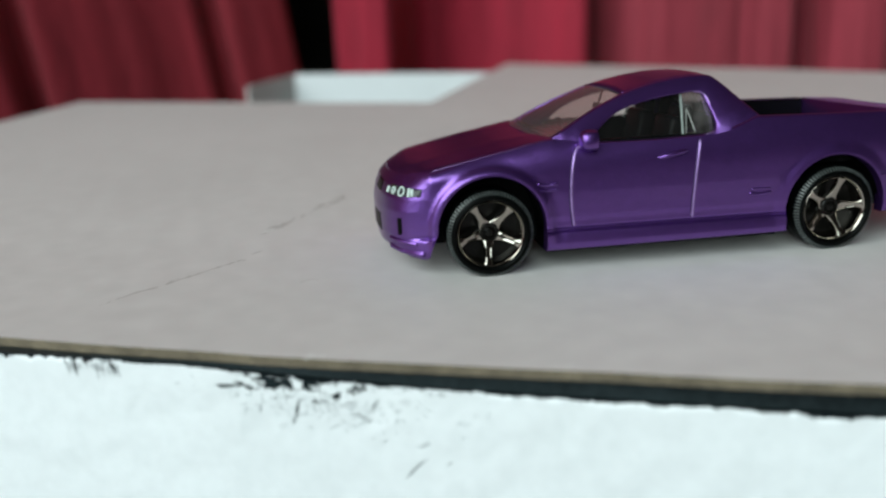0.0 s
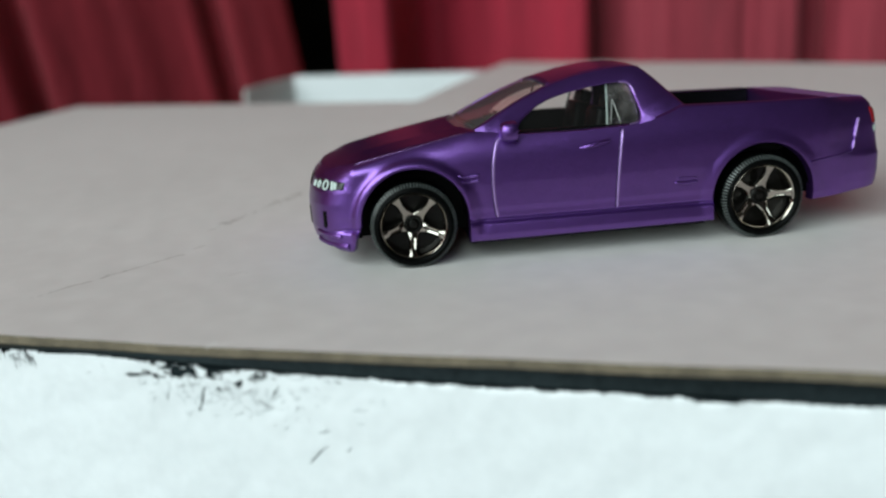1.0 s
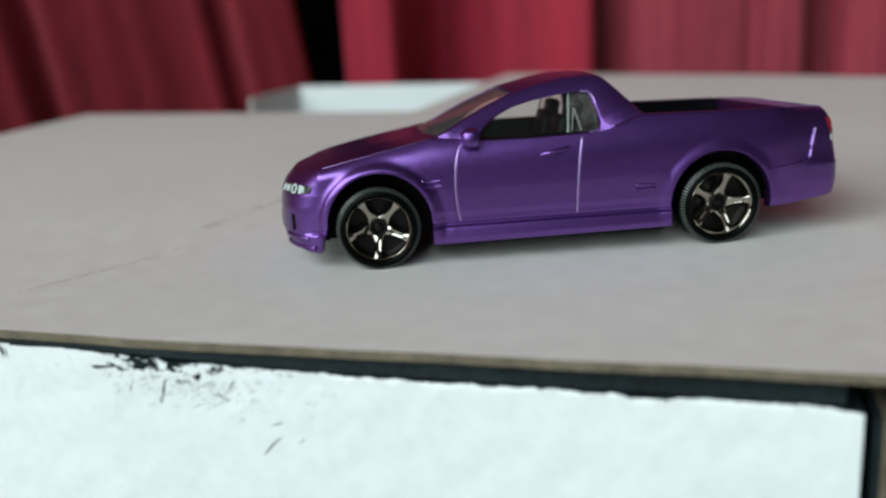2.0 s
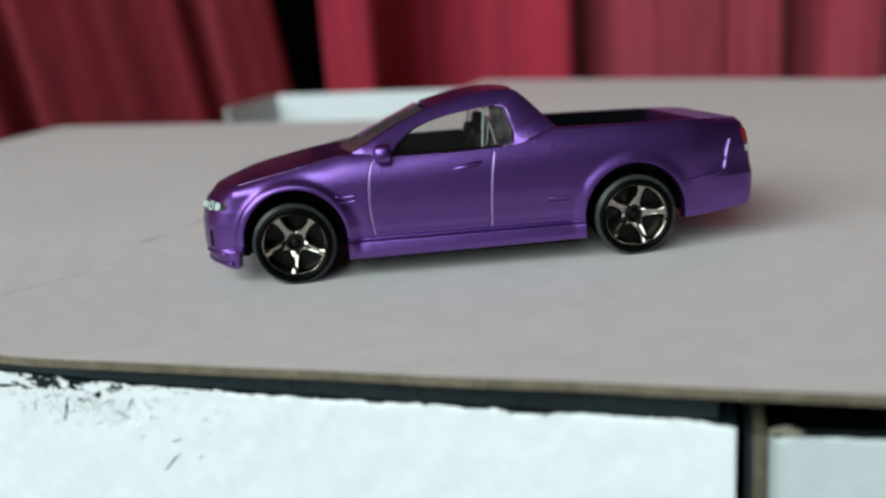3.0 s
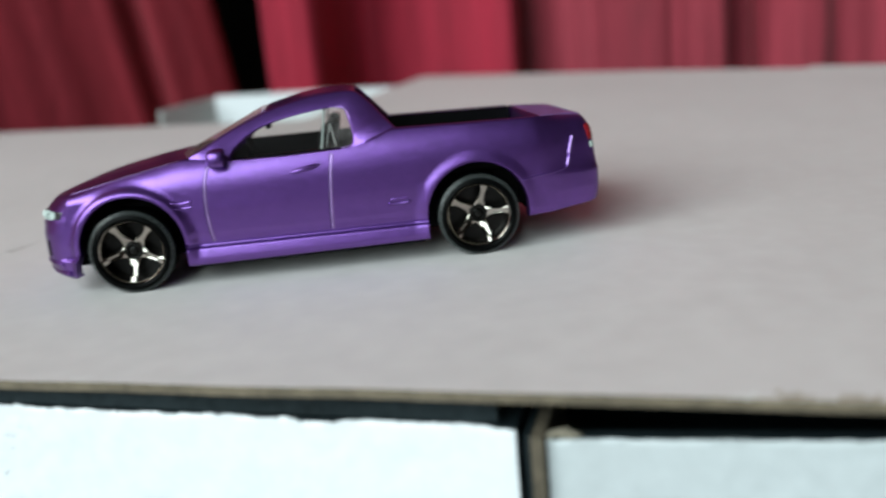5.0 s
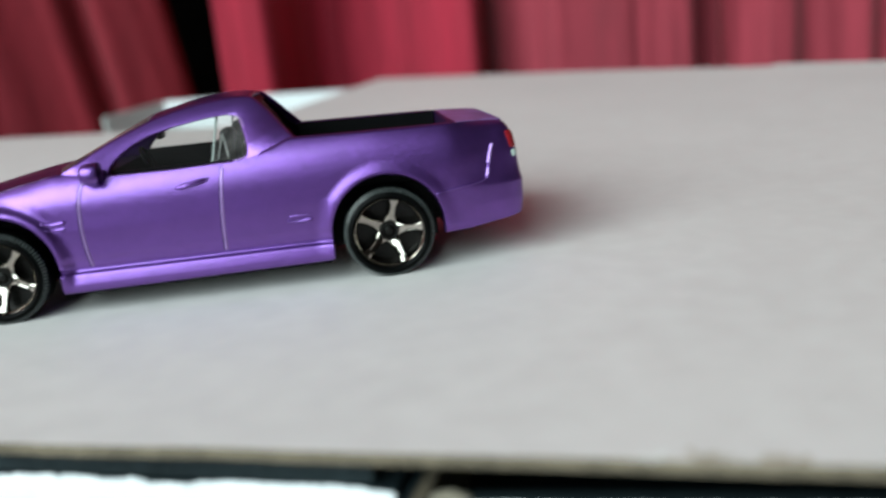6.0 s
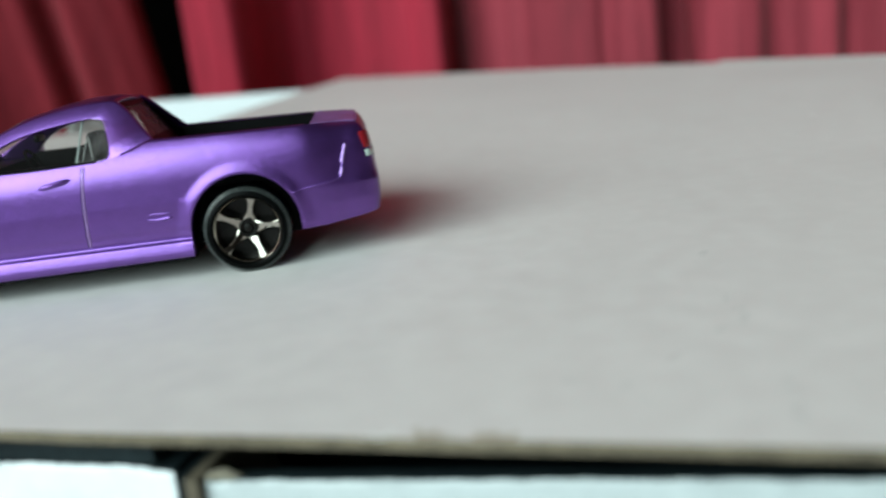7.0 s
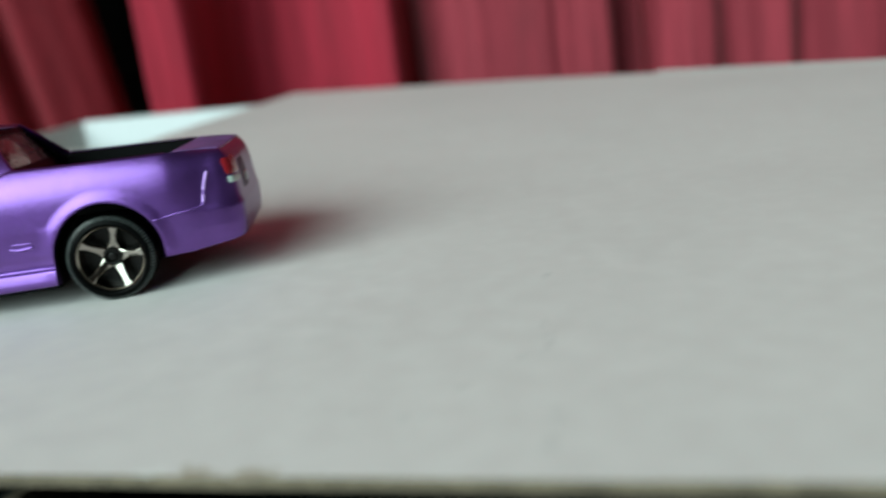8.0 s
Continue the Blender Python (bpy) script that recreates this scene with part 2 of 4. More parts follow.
for y0, y1 in ((-920, -15), (15, 920)):
    pane = part("pane", box(-3, 3, y0, y1, 40, 1260), GLASS, win, smooth=False)
    pane.visible_shadow = False


# ---- curtains ----
def hanging(name, plan, cloth, z0, z1, shear, label):
    """A curtain that hangs in folds along a plan line."""
    line = smooth_line(plan, 14)
    rows = []
    for k in range(25):
        z = z0 + (z1 - z0) * k / 24
        row = []
        for i, p in enumerate(line):
            wob = 1.3 * noise.noise(Vector((p.x * 0.045, z * 0.011, 3.1))) + 2.1 * noise.noise(Vector((p.x * 0.13, z * 0.008, 7.7)))
            row.append((p.x - shear * (z - 10) * (1 if abs(z - 10) < 150 else 150 / abs(z - 10)), p.y + wob, z))
        rows.append(row)
    ob = part(name, grid(rows), cloth, smooth=True, sharp=180)
    thick = ob.modifiers.new("cloth", "SOLIDIFY")
    thick.thickness = 0.0009
    return tagged(ob, label, "curtain", group="curtains")


hanging("curtain", [(-4, 345), (-6.5, 318), (-8.5, 296), (-5, 287), (3, 282), (10, 280), (14.5, 283), (18, 292), (21.5, 306), (26, 322), (32, 334), (40, 337), (47, 329), (54, 317), (62, 306), (72, 299), (86, 291),
                    (96, 283), (100.5, 286), (104.5, 298), (108, 314), (114, 330), (124, 345)],
        CRIMSON, -650, 1500, 0.0, "crimson red cloth curtain hanging in soft folds")
hanging("curtain", [(104, 348), (110, 330), (114, 316), (119, 305), (125, 298), (136, 294), (146, 292.5), (152, 291), (158, 288), (166, 286), (171, 288.5), (176, 287), (187, 283), (191, 282), (195.5, 286),
                    (198, 297), (200.5, 311), (204.5, 318), (209, 308), (212, 300), (215, 304), (218.5, 306), (223, 297), (231, 288), (239, 286), (246, 290), (254, 292), (260, 290), (276, 285), (284, 291), (299, 289), (316, 283)] + [(340 + 54 * k, 292 + (8 if k % 2 else -8)) for k in range(13)],
        DUSTY, -650, 1500, 0.0, "dusty red cloth curtain hanging in soft folds")
hanging("curtain", [(-31, 345), (-28.5, 322), (-26.5, 304), (-34, 296), (-43, 289.5), (-50, 286.5), (-54.5, 293), (-58.5, 291), (-61.5, 277.5), (-68, 272), (-78, 264.5), (-87, 256.5), (-98, 249), (-108, 240.5), (-113, 238),
                    (-116.5, 243), (-120, 239), (-123.5, 226), (-132, 219), (-146, 207), (-165, 193), (-180, 188), (-203, 172), (-227, 152), (-255, 138), (-288, 110), (-326, 95), (-391, 45),
                    (-435, 27), (-523, -32), (-566, -45), (-654, -108), (-741, -130), (-807, -173), (-880, -190)],
        MAROON, -650, 1500, 0.14, "dark maroon-red cloth curtain hanging in slanted folds")

# ---- the cabinet, its rails and the cardboard sheet ----
TURN = radians(-20.25)


def along(u, v, z=0.0):
    """A place u along the front edge and v behind it."""
    return (u * math.cos(TURN) - v * math.sin(TURN), -31.5 + u * math.sin(TURN) + v * math.cos(TURN), z)


def front(u, v, z=0.0):
    """A place on the cabinet front, which runs a little askew under the overhanging sheet."""
    back = max(0.0, 1.2 + 0.0373 * u)
    return along(u, v + back, z - 0.43 * back)


def turned_box(u0, u1, v0, v1, z0, z1):
    v, f = box(u0, u1, v0, v1, z0, z1)
    return [along(*p) for p in v], f


def rise(x, y):
    """The sheet bends up a little towards the curtains and sags a little under the toy car."""
    return 0.024 * max(0.0, y - 25.0) - 0.45 * math.exp(-(((x - 22) / 45) ** 2) - ((y - 5) / 30) ** 2)


cabinet = tagged(empty("cabinet", 0, 0, 0), "white painted wooden cabinet with black upper edge and brown post", "cabinet")
part("top", joined(turned_box(-150, 41, 9, 160, -4.5, -1.3), turned_box(41, 240, 45, 160, -4.5, -1.3), turned_box(60, 240, 160, 215, -4.5, -1.3)), BLACKWOOD, cabinet, "black painted top board", smooth=False)
POST_U = 42.9


def strip(u0, u1, high, low, v0, v1, step=1.0):
    """A board along the front whose upper and lower borders follow (u, z) lines."""
    n = max(2, int((u1 - u0) / step))
    us = [u0 + (u1 - u0) * k / n for k in range(n + 1)]
    rows = []
    for v, line in ((v0, high), (v1, high), (v1, low), (v0, low)):
        rows.append([front(u, v, curve(line, u) + 0.05 * noise.noise(Vector((u * 0.7, v, 2.0)))) for u in us])
    v, f = grid(rows + rows[:1])
    k = len(us)
    return v, f + [(0, k, 2 * k, 3 * k), (k - 1, 2 * k - 1, 3 * k - 1, 4 * k - 1)]


LIP = [(-150, -1.2), (-38, -1.3), (-34.5, -1.5), (-27, -1.9), (-21, -2.2), (-13, -2.5), (0, -2.75), (20, -2.9), (37, -3.1), (49, -3.0)]
part("top_edge", fixed(strip(-150, 41, [(u, -1.06 + 0.43 * max(0.0, 1.2 + 0.0373 * u)) for u in range(-150, 51, 4)], LIP, 0.27, 9)), EDGEBLACK, cabinet, "black painted edge of the top board", sharp=30)
EDGE = [(-150, -1.1), (-58, -1.2), (-45, -1.4), (-39.5, -1.6), (-35, -1.9), (-31, -2.7), (-25.4, -3.3), (-21.4, -3.7), (-13.4, -3.3), (-10.8, -2.8), (0, -3.1), (10.6, -3.1), (21.5, -3.2), (24.7, -3.65), (30, -3.25), (38, -3.3), (42, -3.7), (46, -4.6), (50, -4.35), (67, -3.8), (82, -3.35), (95, -2.95), (240, -2.8)]
DEEP = [(-150, -745), (240, -745)]
part("front_panel", fixed(strip(-150, POST_U - 0.3, [(u, z - 0.5) for u, z in LIP], DEEP, 0.42, 14)), BLACKWOOD, cabinet, "black wood under white paint", sharp=30)
part("front_panel", fixed(strip(POST_U + 2.3, 240, [(u, z + 0.02) for u, z in EDGE], DEEP, 0.42, 2.0)), BLACKWOOD, cabinet, "black wood under white paint", sharp=30)
part("post", turned_box(POST_U + 0.5, POST_U + 1.08, 2.4, 16, -745, -5.0), BLACKWOOD, cabinet, "dark wooden strip", smooth=False)
part("post", turned_box(POST_U + 1.1, POST_U + 2.2, 2.1, 16, -745, -5.1), POST, cabinet, "bare brown wooden strip", smooth=False)
# added unseen boards that block light and view behind the front gap
part("gap_blocker", joined(turned_box(-142, 232, 14, 158, -22, -18), turned_box(-142, 232, 156, 160, -18, -4.5)), BLACKWOOD, cabinet, "added black board that keeps the gap dark", smooth=False)
part("side_panel", turned_box(-150, -142, 14, 160, -745, -4.5), BLACKWOOD, cabinet, smooth=False)
part("side_panel", turned_box(232, 240, 14, 215, -745, -4.5), BLACKWOOD, cabinet, smooth=False)


def paint_layer(u0, u1, edge, seed):
    """White paint on a front panel, with a ragged brushed upper border and an uneven face."""
    rows = [[] for _ in range(30)]
    n = int((u1 - u0) / 0.25)
    for k in range(n + 1):
        u = u0 + (u1 - u0) * k / n
        calm = 1.0 if u < 30 else 0.45
        z = curve(edge, u) + calm * (0.28 * noise.noise(Vector((u * 0.6, seed, 0))) + (0.2 if u < -8 else 0.09) * noise.noise(Vector((u * 3.1, seed, 5))))
        rough = curve([(-60, 1.0), (-35, 1.6), (-12, 1.4), (-5, 0.35), (40, 0.3), (46, 0.08), (200, 0.08)], u)
        z -= 0.9 * rough * max(0.0, noise.noise(Vector((u * 2.3, seed, 9))))
        base = curve(edge, u) - 2.2
        rows[0].append(front(u, 0.33, z))
        for i in range(1, 30):
            zz = (z - 0.1) + (base - z + 0.1) * (i - 1) / 4
            if i >= 6:
                zz = base - (i - 5) * 0.9 if i < 24 else base - 16.2 - (base + 745) * 0.06 * (i - 23) ** 1.4
            dent = 0.09 * noise.noise(Vector((u * 0.33, zz * 0.4, seed))) + 0.03 * noise.noise(Vector((u * 1.1, zz * 1.3, seed)))
            rows[i].append(front(u, 0.17 + dent, zz))
    return grid(rows)


WORN = [(u, z - curve([(-150, 0), (-44, 0), (-39, 2.4), (-12, 2.4), (-8, 0), (240, 0)], u)) for u, z in sorted(EDGE + [(-44, -1.45), (-42, -1.5), (-12, -3.0), (-9.5, -2.85), (-8, -2.85)])]
part("paint_layer", paint_layer(-150, POST_U - 0.35, WORN, 1.7), WHITE, cabinet, "brushed white paint with ragged border", sharp=60)
part("paint_layer", paint_layer(POST_U + 2.4, 240, EDGE, 7.3), GREYERWHITE, cabinet, "brushed white paint with ragged border", sharp=60)


def fleck(u, z, length, width, lean, rng, name="fleck"):
    """A thin uneven mark where the paint is worn through."""
    n = 9
    top, low = [], []
    for k in range(n):
        s = k / (n - 1) - 0.5
        w = width * (1 - (2 * s) ** 2) * rng.uniform(0.35, 1.0)
        uu = u + s * length * math.cos(lean)
        zz = z + s * length * math.sin(lean) + 0.12 * length * math.sin(3 * s + lean)
        off = 0.12 + 0.09 * noise.noise(Vector((uu * 0.33, zz * 0.4, 1.7))) + 0.03 * noise.noise(Vector((uu * 1.1, zz * 1.3, 1.7)))
        du, dz = w / 2 * math.sin(lean), w / 2 * math.cos(lean)
        top.append(front(uu - du, off, zz + dz))
        low.append(front(uu + du, off, zz - dz))
    return grid([top, low])


rng = random.Random(11)
MARKS = [(-13.9, -11.1, 3.0, 0.2, 0.62), (-13.1, -8.5, 1.5, 0.18, 0.05), (-10.6, -10.3, 0.8, 0.16, 0.5), (-19.0, -5.7, 2.0, 0.18, -0.8), (-25.6, -5.3, 2.4, 0.34, 1.3), (-26.1, -6.6, 1.0, 0.2, 1.3),
         (-17.8, -4.6, 1.8, 0.24, 0.9), (-20.6, -4.5, 1.6, 0.2, 0.2), (-9.4, -5.9, 0.9, 0.12, 0.1), (-29.5, -5.6, 0.9, 0.14, 1.4), (-32.6, -3.1, 3.2, 0.7, -0.25), (-18.4, -6.2, 0.8, 0.12, 0.0)]
for u, z, length, width, lean in MARKS:
    part("worn_mark", fleck(u - 0.1, z - 0.2, length, width, lean, rng), BLACKWOOD, cabinet)
hairs = [fleck(rng.uniform(-51, -44.5), rng.uniform(-2.7, -1.9), rng.uniform(0.6, 2.6), rng.uniform(0.06, 0.13), rng.uniform(1.65, 1.95), rng) for _ in range(30)]
tagged(part("worn_brush_line", joined(*hairs), BLACKWOOD, cabinet), kind="stuff")
hairs = []
for _ in range(170):
    u = rng.gauss(-22, 6.0)
    hairs.append(fleck(u, curve(EDGE, u) - 0.6 - abs(rng.gauss(0, 1.7)), rng.uniform(0.3, 1.2), rng.uniform(0.04, 0.1), rng.choice((0.1, 0.7, 1.2, -0.7, -1.1)) + rng.uniform(-0.3, 0.3), rng))
tagged(part("worn_brush_line", joined(*hairs), GREYWOOD, cabinet, "fine grey scratches in the paint"), kind="stuff")


def worn_paint(u0, u1, z0, z1, du, dz):
    """White paint that is brushed so thin that the black wood shows through in blotches."""
    index, verts, faces = {}, [], []

    def corner(i, k):
        if (i, k) not in index:
            index[i, k] = len(verts)
            u, z = u0 + i * du, z0 + k * dz
            verts.append(front(u + 0.06 * noise.noise(Vector((i * 1.7, k * 2.3, 1))), 0.145 + 0.09 * noise.noise(Vector((u * 0.33, z * 0.4, 1.7))) + 0.03 * noise.noise(Vector((u * 1.1, z * 1.3, 1.7))), z + 0.05 * noise.noise(Vector((i * 2.1, k * 1.9, 6)))))
        return index[i, k]

    for i in range(int((u1 - u0) / du)):
        for k in range(int((z1 - z0) / dz)):
            u, z = u0 + i * du, z0 + k * dz
            w = u + 0.5 * z
            full = 0.5 * (curve(EDGE, u) + 0.85 - z) - 0.25
            full += 1.1 * noise.noise(Vector((w * 0.42, z * 1.1, 8.2))) + 0.75 * noise.noise(Vector((w * 1.3, z * 2.7, 3.4))) + 0.6 * noise.noise(Vector((u * 3.6, z * 5.5, 5.1))) + 0.45 * noise.noise(Vector((u * 7, z * 8, 2.2)))
            full += 0.9 * min(1.0, max(0.0, (-31.5 - u) / 3.0)) + 0.6 * min(1.0, max(0.0, (u + 21) / 4.0))
            full -= 1.5 * max(0.0, noise.noise(Vector((w * 0.9, z * 1.1, 11.5))) - 0.18)
            if full > 0 and z < curve(LIP, u) - 0.25:
                faces.append((corner(i, k), corner(i + 1, k), corner(i + 1, k + 1), corner(i, k + 1)))
    return verts, faces


part("paint_border", worn_paint(-44.5, -7.5, -7.2, -1.4, 0.13, 0.1), WHITE, cabinet, "thin ragged white paint over black", sharp=180)
lump = []
for k, (u, z, size) in enumerate(((0.1, -4.0, 0.4), (0.8, -3.9, 0.55), (1.5, -4.05, 0.45), (2.0, -4.1, 0.3), (-0.4, -4.3, 0.3))):
    bm = bmesh.new()
    bmesh.ops.create_icosphere(bm, subdivisions=3, radius=1.0)
    for v in bm.verts:
        v.co *= size * (1 + 0.5 * noise.noise(v.co * 1.6 + Vector((k * 3, 0, 0))) + 0.3 * noise.noise(v.co * 4.5))
        v.co.x, v.co.z = v.co.x * 1.5, v.co.z * 0.6
    lump.append(moved(taken(bm), Matrix.Translation(front(POST_U + 3.0 + u, 0.45, z))))
part("paint_lump", joined(*lump), CRUMB, cabinet, "crumbly dried paint lump")

rail = tagged(empty("back_rail", 0, 0, 0), "white painted wooden rail at the back of the cabinet", "rail")


def rail_piece(name, a, b, za, zb, thick, mat, label):
    ax, ay = a
    bx, by = b
    d = Vector((bx - ax, by - ay)).normalized()
    n = Vector((-d.y, d.x)) * thick
    base = [(ax, ay), (bx, by), (bx + n.x, by + n.y), (ax + n.x, ay + n.y)]
    v = [(x, y, -745) for x, y in base] + [(x, y, z) for (x, y), z in zip(base, (za, zb, zb, za))]
    bm = fixed((v, [(3, 2, 1, 0), (4, 5, 6, 7), (0, 1, 5, 4), (1, 2, 6, 5), (2, 3, 7, 6), (3, 0, 4, 7)]))
    bmesh.ops.bevel(bm, geom=[e for e in bm.edges if min(q.co.z for q in e.verts) > -100], offset=0.5, segments=2, profile=0.5, affect="EDGES")
    part(name, bm, mat, rail, label)


rail_piece("long_rail", (-26.2, 250), (53.5, 248.6), 5.0, 1.8, 4, WHITE, "white painted back board")
rail_piece("return", (-42.0, 224), (-26.5, 250), 3.8, 5.0, 0.9, DIMWHITE, "white painted side board with its shade in the colour")
rail_piece("rear_board", (172, 165), (300, 40), 2.5, 0.2, 4, DIMWHITE, "white painted rear board")

OUT = [(-157, 26.4), (-92.5, 197.5), (-40, 174.5), (13.2, 152.3), (34, 199), (55.7, 246), (130, 190), (212, 116), (300, 25), (245, -121.7), (-27, -21.4), (-60, -7.2)]


def sheet_outline():
    """The sheet's outline with a slightly frayed front edge and rounded notch."""
    pts = []
    n = len(OUT)
    for k in range(n):
        a, b = Vector(OUT[k]), Vector(OUT[(k + 1) % n])
        front = k == n - 3 or k == n - 2
        count = int((b - a).length * 2.4) if front else max(4, int((b - a).length / 4))
        d = (b - a).normalized()
        side = Vector((d.y, -d.x))
        for i in range(count):
            p = a + (b - a) * i / count
            wob = 0.0
            if front:
                u = (b - a).length * i / count
                wob = 0.22 * noise.noise(Vector((u * 0.08, 1.0, 0))) + 0.07 * noise.noise(Vector((u * 0.9, 2.0, 0))) + 0.05 * noise.noise(Vector((u * 3.3, 5.0, 0)))
            pts.append(p + side * wob)
    return pts


sheet = tagged(empty("cardboard_sheet", 0, 0, 0), "large grey cardboard sheet with raw brown edge, lying on the cabinet", "cardboard sheet")
outline = sheet_outline()
bm = bmesh.new()
ring = [bm.verts.new((p.x, p.y, 0.0)) for p in outline]
edges = [bm.edges.new((ring[k], ring[(k + 1) % len(ring)])) for k in range(len(ring))]
bmesh.ops.triangle_fill(bm, edges=edges, use_beauty=True)
for step in range(-34, 246, 6):
    bmesh.ops.bisect_plane(bm, geom=bm.verts[:] + bm.edges[:] + bm.faces[:], plane_co=(0, step, 0), plane_no=(0, 1, 0))
for step in range(-90, 140, 8):
    bmesh.ops.bisect_plane(bm, geom=bm.verts[:] + bm.edges[:] + bm.faces[:], plane_co=(step, 0, 0), plane_no=(1, 0, 0))
for v in bm.verts:
    v.co.z = rise(v.co.x, v.co.y)
bmesh.ops.recalc_face_normals(bm, faces=bm.faces)
if sum(f.normal.z for f in bm.faces) < 0:
    bmesh.ops.reverse_faces(bm, faces=bm.faces[:])
part("face", bm, CARD, sheet, "pinkish grey paper face", sharp=180)
top, mid, low, inner = [], [], [], []
for k, p in enumerate(outline + outline[:1]):
    z = rise(p.x, p.y)
    j = 0.05 * noise.noise(Vector((p.x * 2.1, p.y * 2.1, 4)))
    cen = (Vector((50, 45)) - p).normalized()
    top.append((p.x, p.y, z))
    q = p - cen * (0.05 + j)
    mid.append((q.x, q.y, z - 0.45))
    q = p + cen * (0.05 + abs(j))
    low.append((q.x, q.y, z - 1.0 + j))
    q = p + cen * 12
    inner.append((q.x, q.y, z - 1.02))
part("raw_edge", grid([top, mid, low, inner]), CARDEDGE, sheet, "raw brown cut edge", sharp=50)


def scratch(points, width, rng):
    """A faint uneven line dented into the sheet."""
    line = smooth_line(points, 10)
    a, b = [], []
    for k, p in enumerate(line):
        w = width * rng.uniform(0.3, 1.0) * (0.4 if k in (0, len(line) - 1) else 1)
        z = rise(p.x, p.y) + 0.006
        a.append((p.x, p.y - w, z))
        b.append((p.x, p.y + w, z))
    return grid([a, b])


def smudge(a, b, count, spread, size, rng):
    """Many small irregular flat marks strewn along a line on the sheet."""
    bits = []
    for _ in range(count):
        g = rng.random()
        x = a[0] + (b[0] - a[0]) * g + rng.gauss(0, spread)
        y = a[1] + (b[1] - a[1]) * g + rng.gauss(0, spread)
        r, turn, n = size * rng.uniform(0.4, 1.5), rng.uniform(0.4, 1.3), 9
        ring = []
        for k in range(n):
            t = 2 * math.pi * k / n
            q = r * rng.uniform(0.7, 1.1)
            u, v = q * 1.9 * math.cos(t), q * 0.6 * math.sin(t)
            px, py = x + u * math.cos(turn) - v * math.sin(turn), y + u * math.sin(turn) + v * math.cos(turn)
            ring.append((px, py, rise(px, py) + 0.005 + 0.004 * g))
        bits.append((ring, [tuple(range(n))]))
    return joined(*bits)


for pts, w in (([(-45, 0.6), (-42.5, 3.1), (-40.5, 4.4)], 0.32), ([(-40, 5.3), (-37, 8.1), (-34, 11.2), (-31, 14.0)], 0.36), ([(-30, 16.3), (-28.6, 18)], 0.3),
               ([(-28.2, 28.2), (-26.6, 30.8)], 0.5), ([(-18.8, 42.6), (-16.6, 45.8)], 0.5), ([(-23.5, 1.8), (-22.2, 2.9), (-21.2, 2.4)], 0.1)):
    part("scratch", scratch(pts, w, rng), LINE, sheet, "faint grey scuffed line")
tagged(part("scuff", joined(smudge((-28.6, 27.4), (-25.5, 32.5), 14, 0.5, 0.55, rng), smudge((-25, 33.6), (-20, 40.5), 10, 0.4, 0.4, rng), smudge((-19.8, 41.2), (-15.8, 46.6), 14, 0.5, 0.5, rng),
                            smudge((-46, -0.5), (-31, 14), 16, 0.3, 0.22, rng)), LINE, sheet, "smudged grey scuff marks"), kind="stuff")
tagged(part("scuff", joined(smudge((-28.9, 26.8), (-27.6, 28.6), 4, 0.4, 0.4, rng), smudge((146.0, 56.2), (147.2, 56.6), 3, 0.2, 0.55, rng), smudge((-23, -22.1), (-21, -22.9), 4, 0.1, 0.35, rng),
                            smudge((0, -30.4), (2.5, -31.2), 4, 0.1, 0.35, rng), smudge((56.2, -51.6), (59.6, -52.7), 5, 0.08, 0.4, rng)), PALE, sheet, "pale scraped paper marks"), kind="stuff")
tagged(part("scuff", joined(smudge((60.4, -53.2), (67, -55.6), 30, 0.1, 0.35, rng), smudge((60.4, -52.6), (61.0, -52.0), 4, 0.1, 0.25, rng)), TEAR, sheet, "torn paper showing brown cardboard"), kind="stuff")
tagged(part("scuff", joined(smudge((94.6, -19.9), (95.6, -20.3), 3, 0.3, 0.6, rng), smudge((91.5, -33), (89.6, -43), 10, 0.3, 0.5, rng), smudge((87.8, -53), (85.6, -62), 16, 0.25, 0.45, rng),
                            smudge((82, -45.8), (82.5, -46.3), 3, 0.25, 0.5, rng), smudge((86.8, -41.4), (87.3, -42), 3, 0.25, 0.45, rng), smudge((76.5, -50.1), (77.2, -50.5), 3, 0.25, 0.5, rng), smudge((72.6, -47.4), (73.6, -47.8), 2, 0.1, 0.35, rng)),
            FAINT, sheet, "faint grey smudges and crease"), kind="stuff")

# ---- the toy car ----
MID = 12.2  # the car's middle line
LEAN = radians(-2.2)
car = tagged(empty("toy_car", 0.25, 12.25, 0.02), "purple metallic die-cast toy utility pickup on the cardboard sheet", "toy car")
car.scale = (0.99, 0.99, 0.99)


def leaned(data):
    """The body sits a little low on its far side."""
    turn = Matrix.Translation((0, -MID, 5)) @ Matrix.Rotation(LEAN, 4, "X") @ Matrix.Translation((0, MID, -5))
    if isinstance(data, bmesh.types.BMesh):
        data.transform(turn)
        return data
    return moved(data, turn)


def both(data):
    """A near half and its mirror image."""
    v, f = data
    return joined((v, f), ([(x, -y, z) for x, y, z in v], [tuple(reversed(q)) for q in f]))


PLAN = [(-13.4, 0), (-13.3, -3.5), (-12.95, -6.5), (-12.3, -9.0), (-11.2, -11.2), (-9.4, -12.7), (-7.0, -13.4), (-3, -13.75), (5, -13.9), (15, -13.95), (30, -14.0), (42, -14.0),
        (50, -13.85), (54, -13.6), (57.1, -13.1), (59.4, -12.65), (60.95, -11.85), (61.5, -10.5), (61.6, -8), (61.63, -4), (61.65, 0)]
plan_line = [(p.x, p.y) for p in smooth_line(PLAN, 12)]
PX = np.array([p[0] for p in plan_line])
PY = np.array([p[1] for p in plan_line])
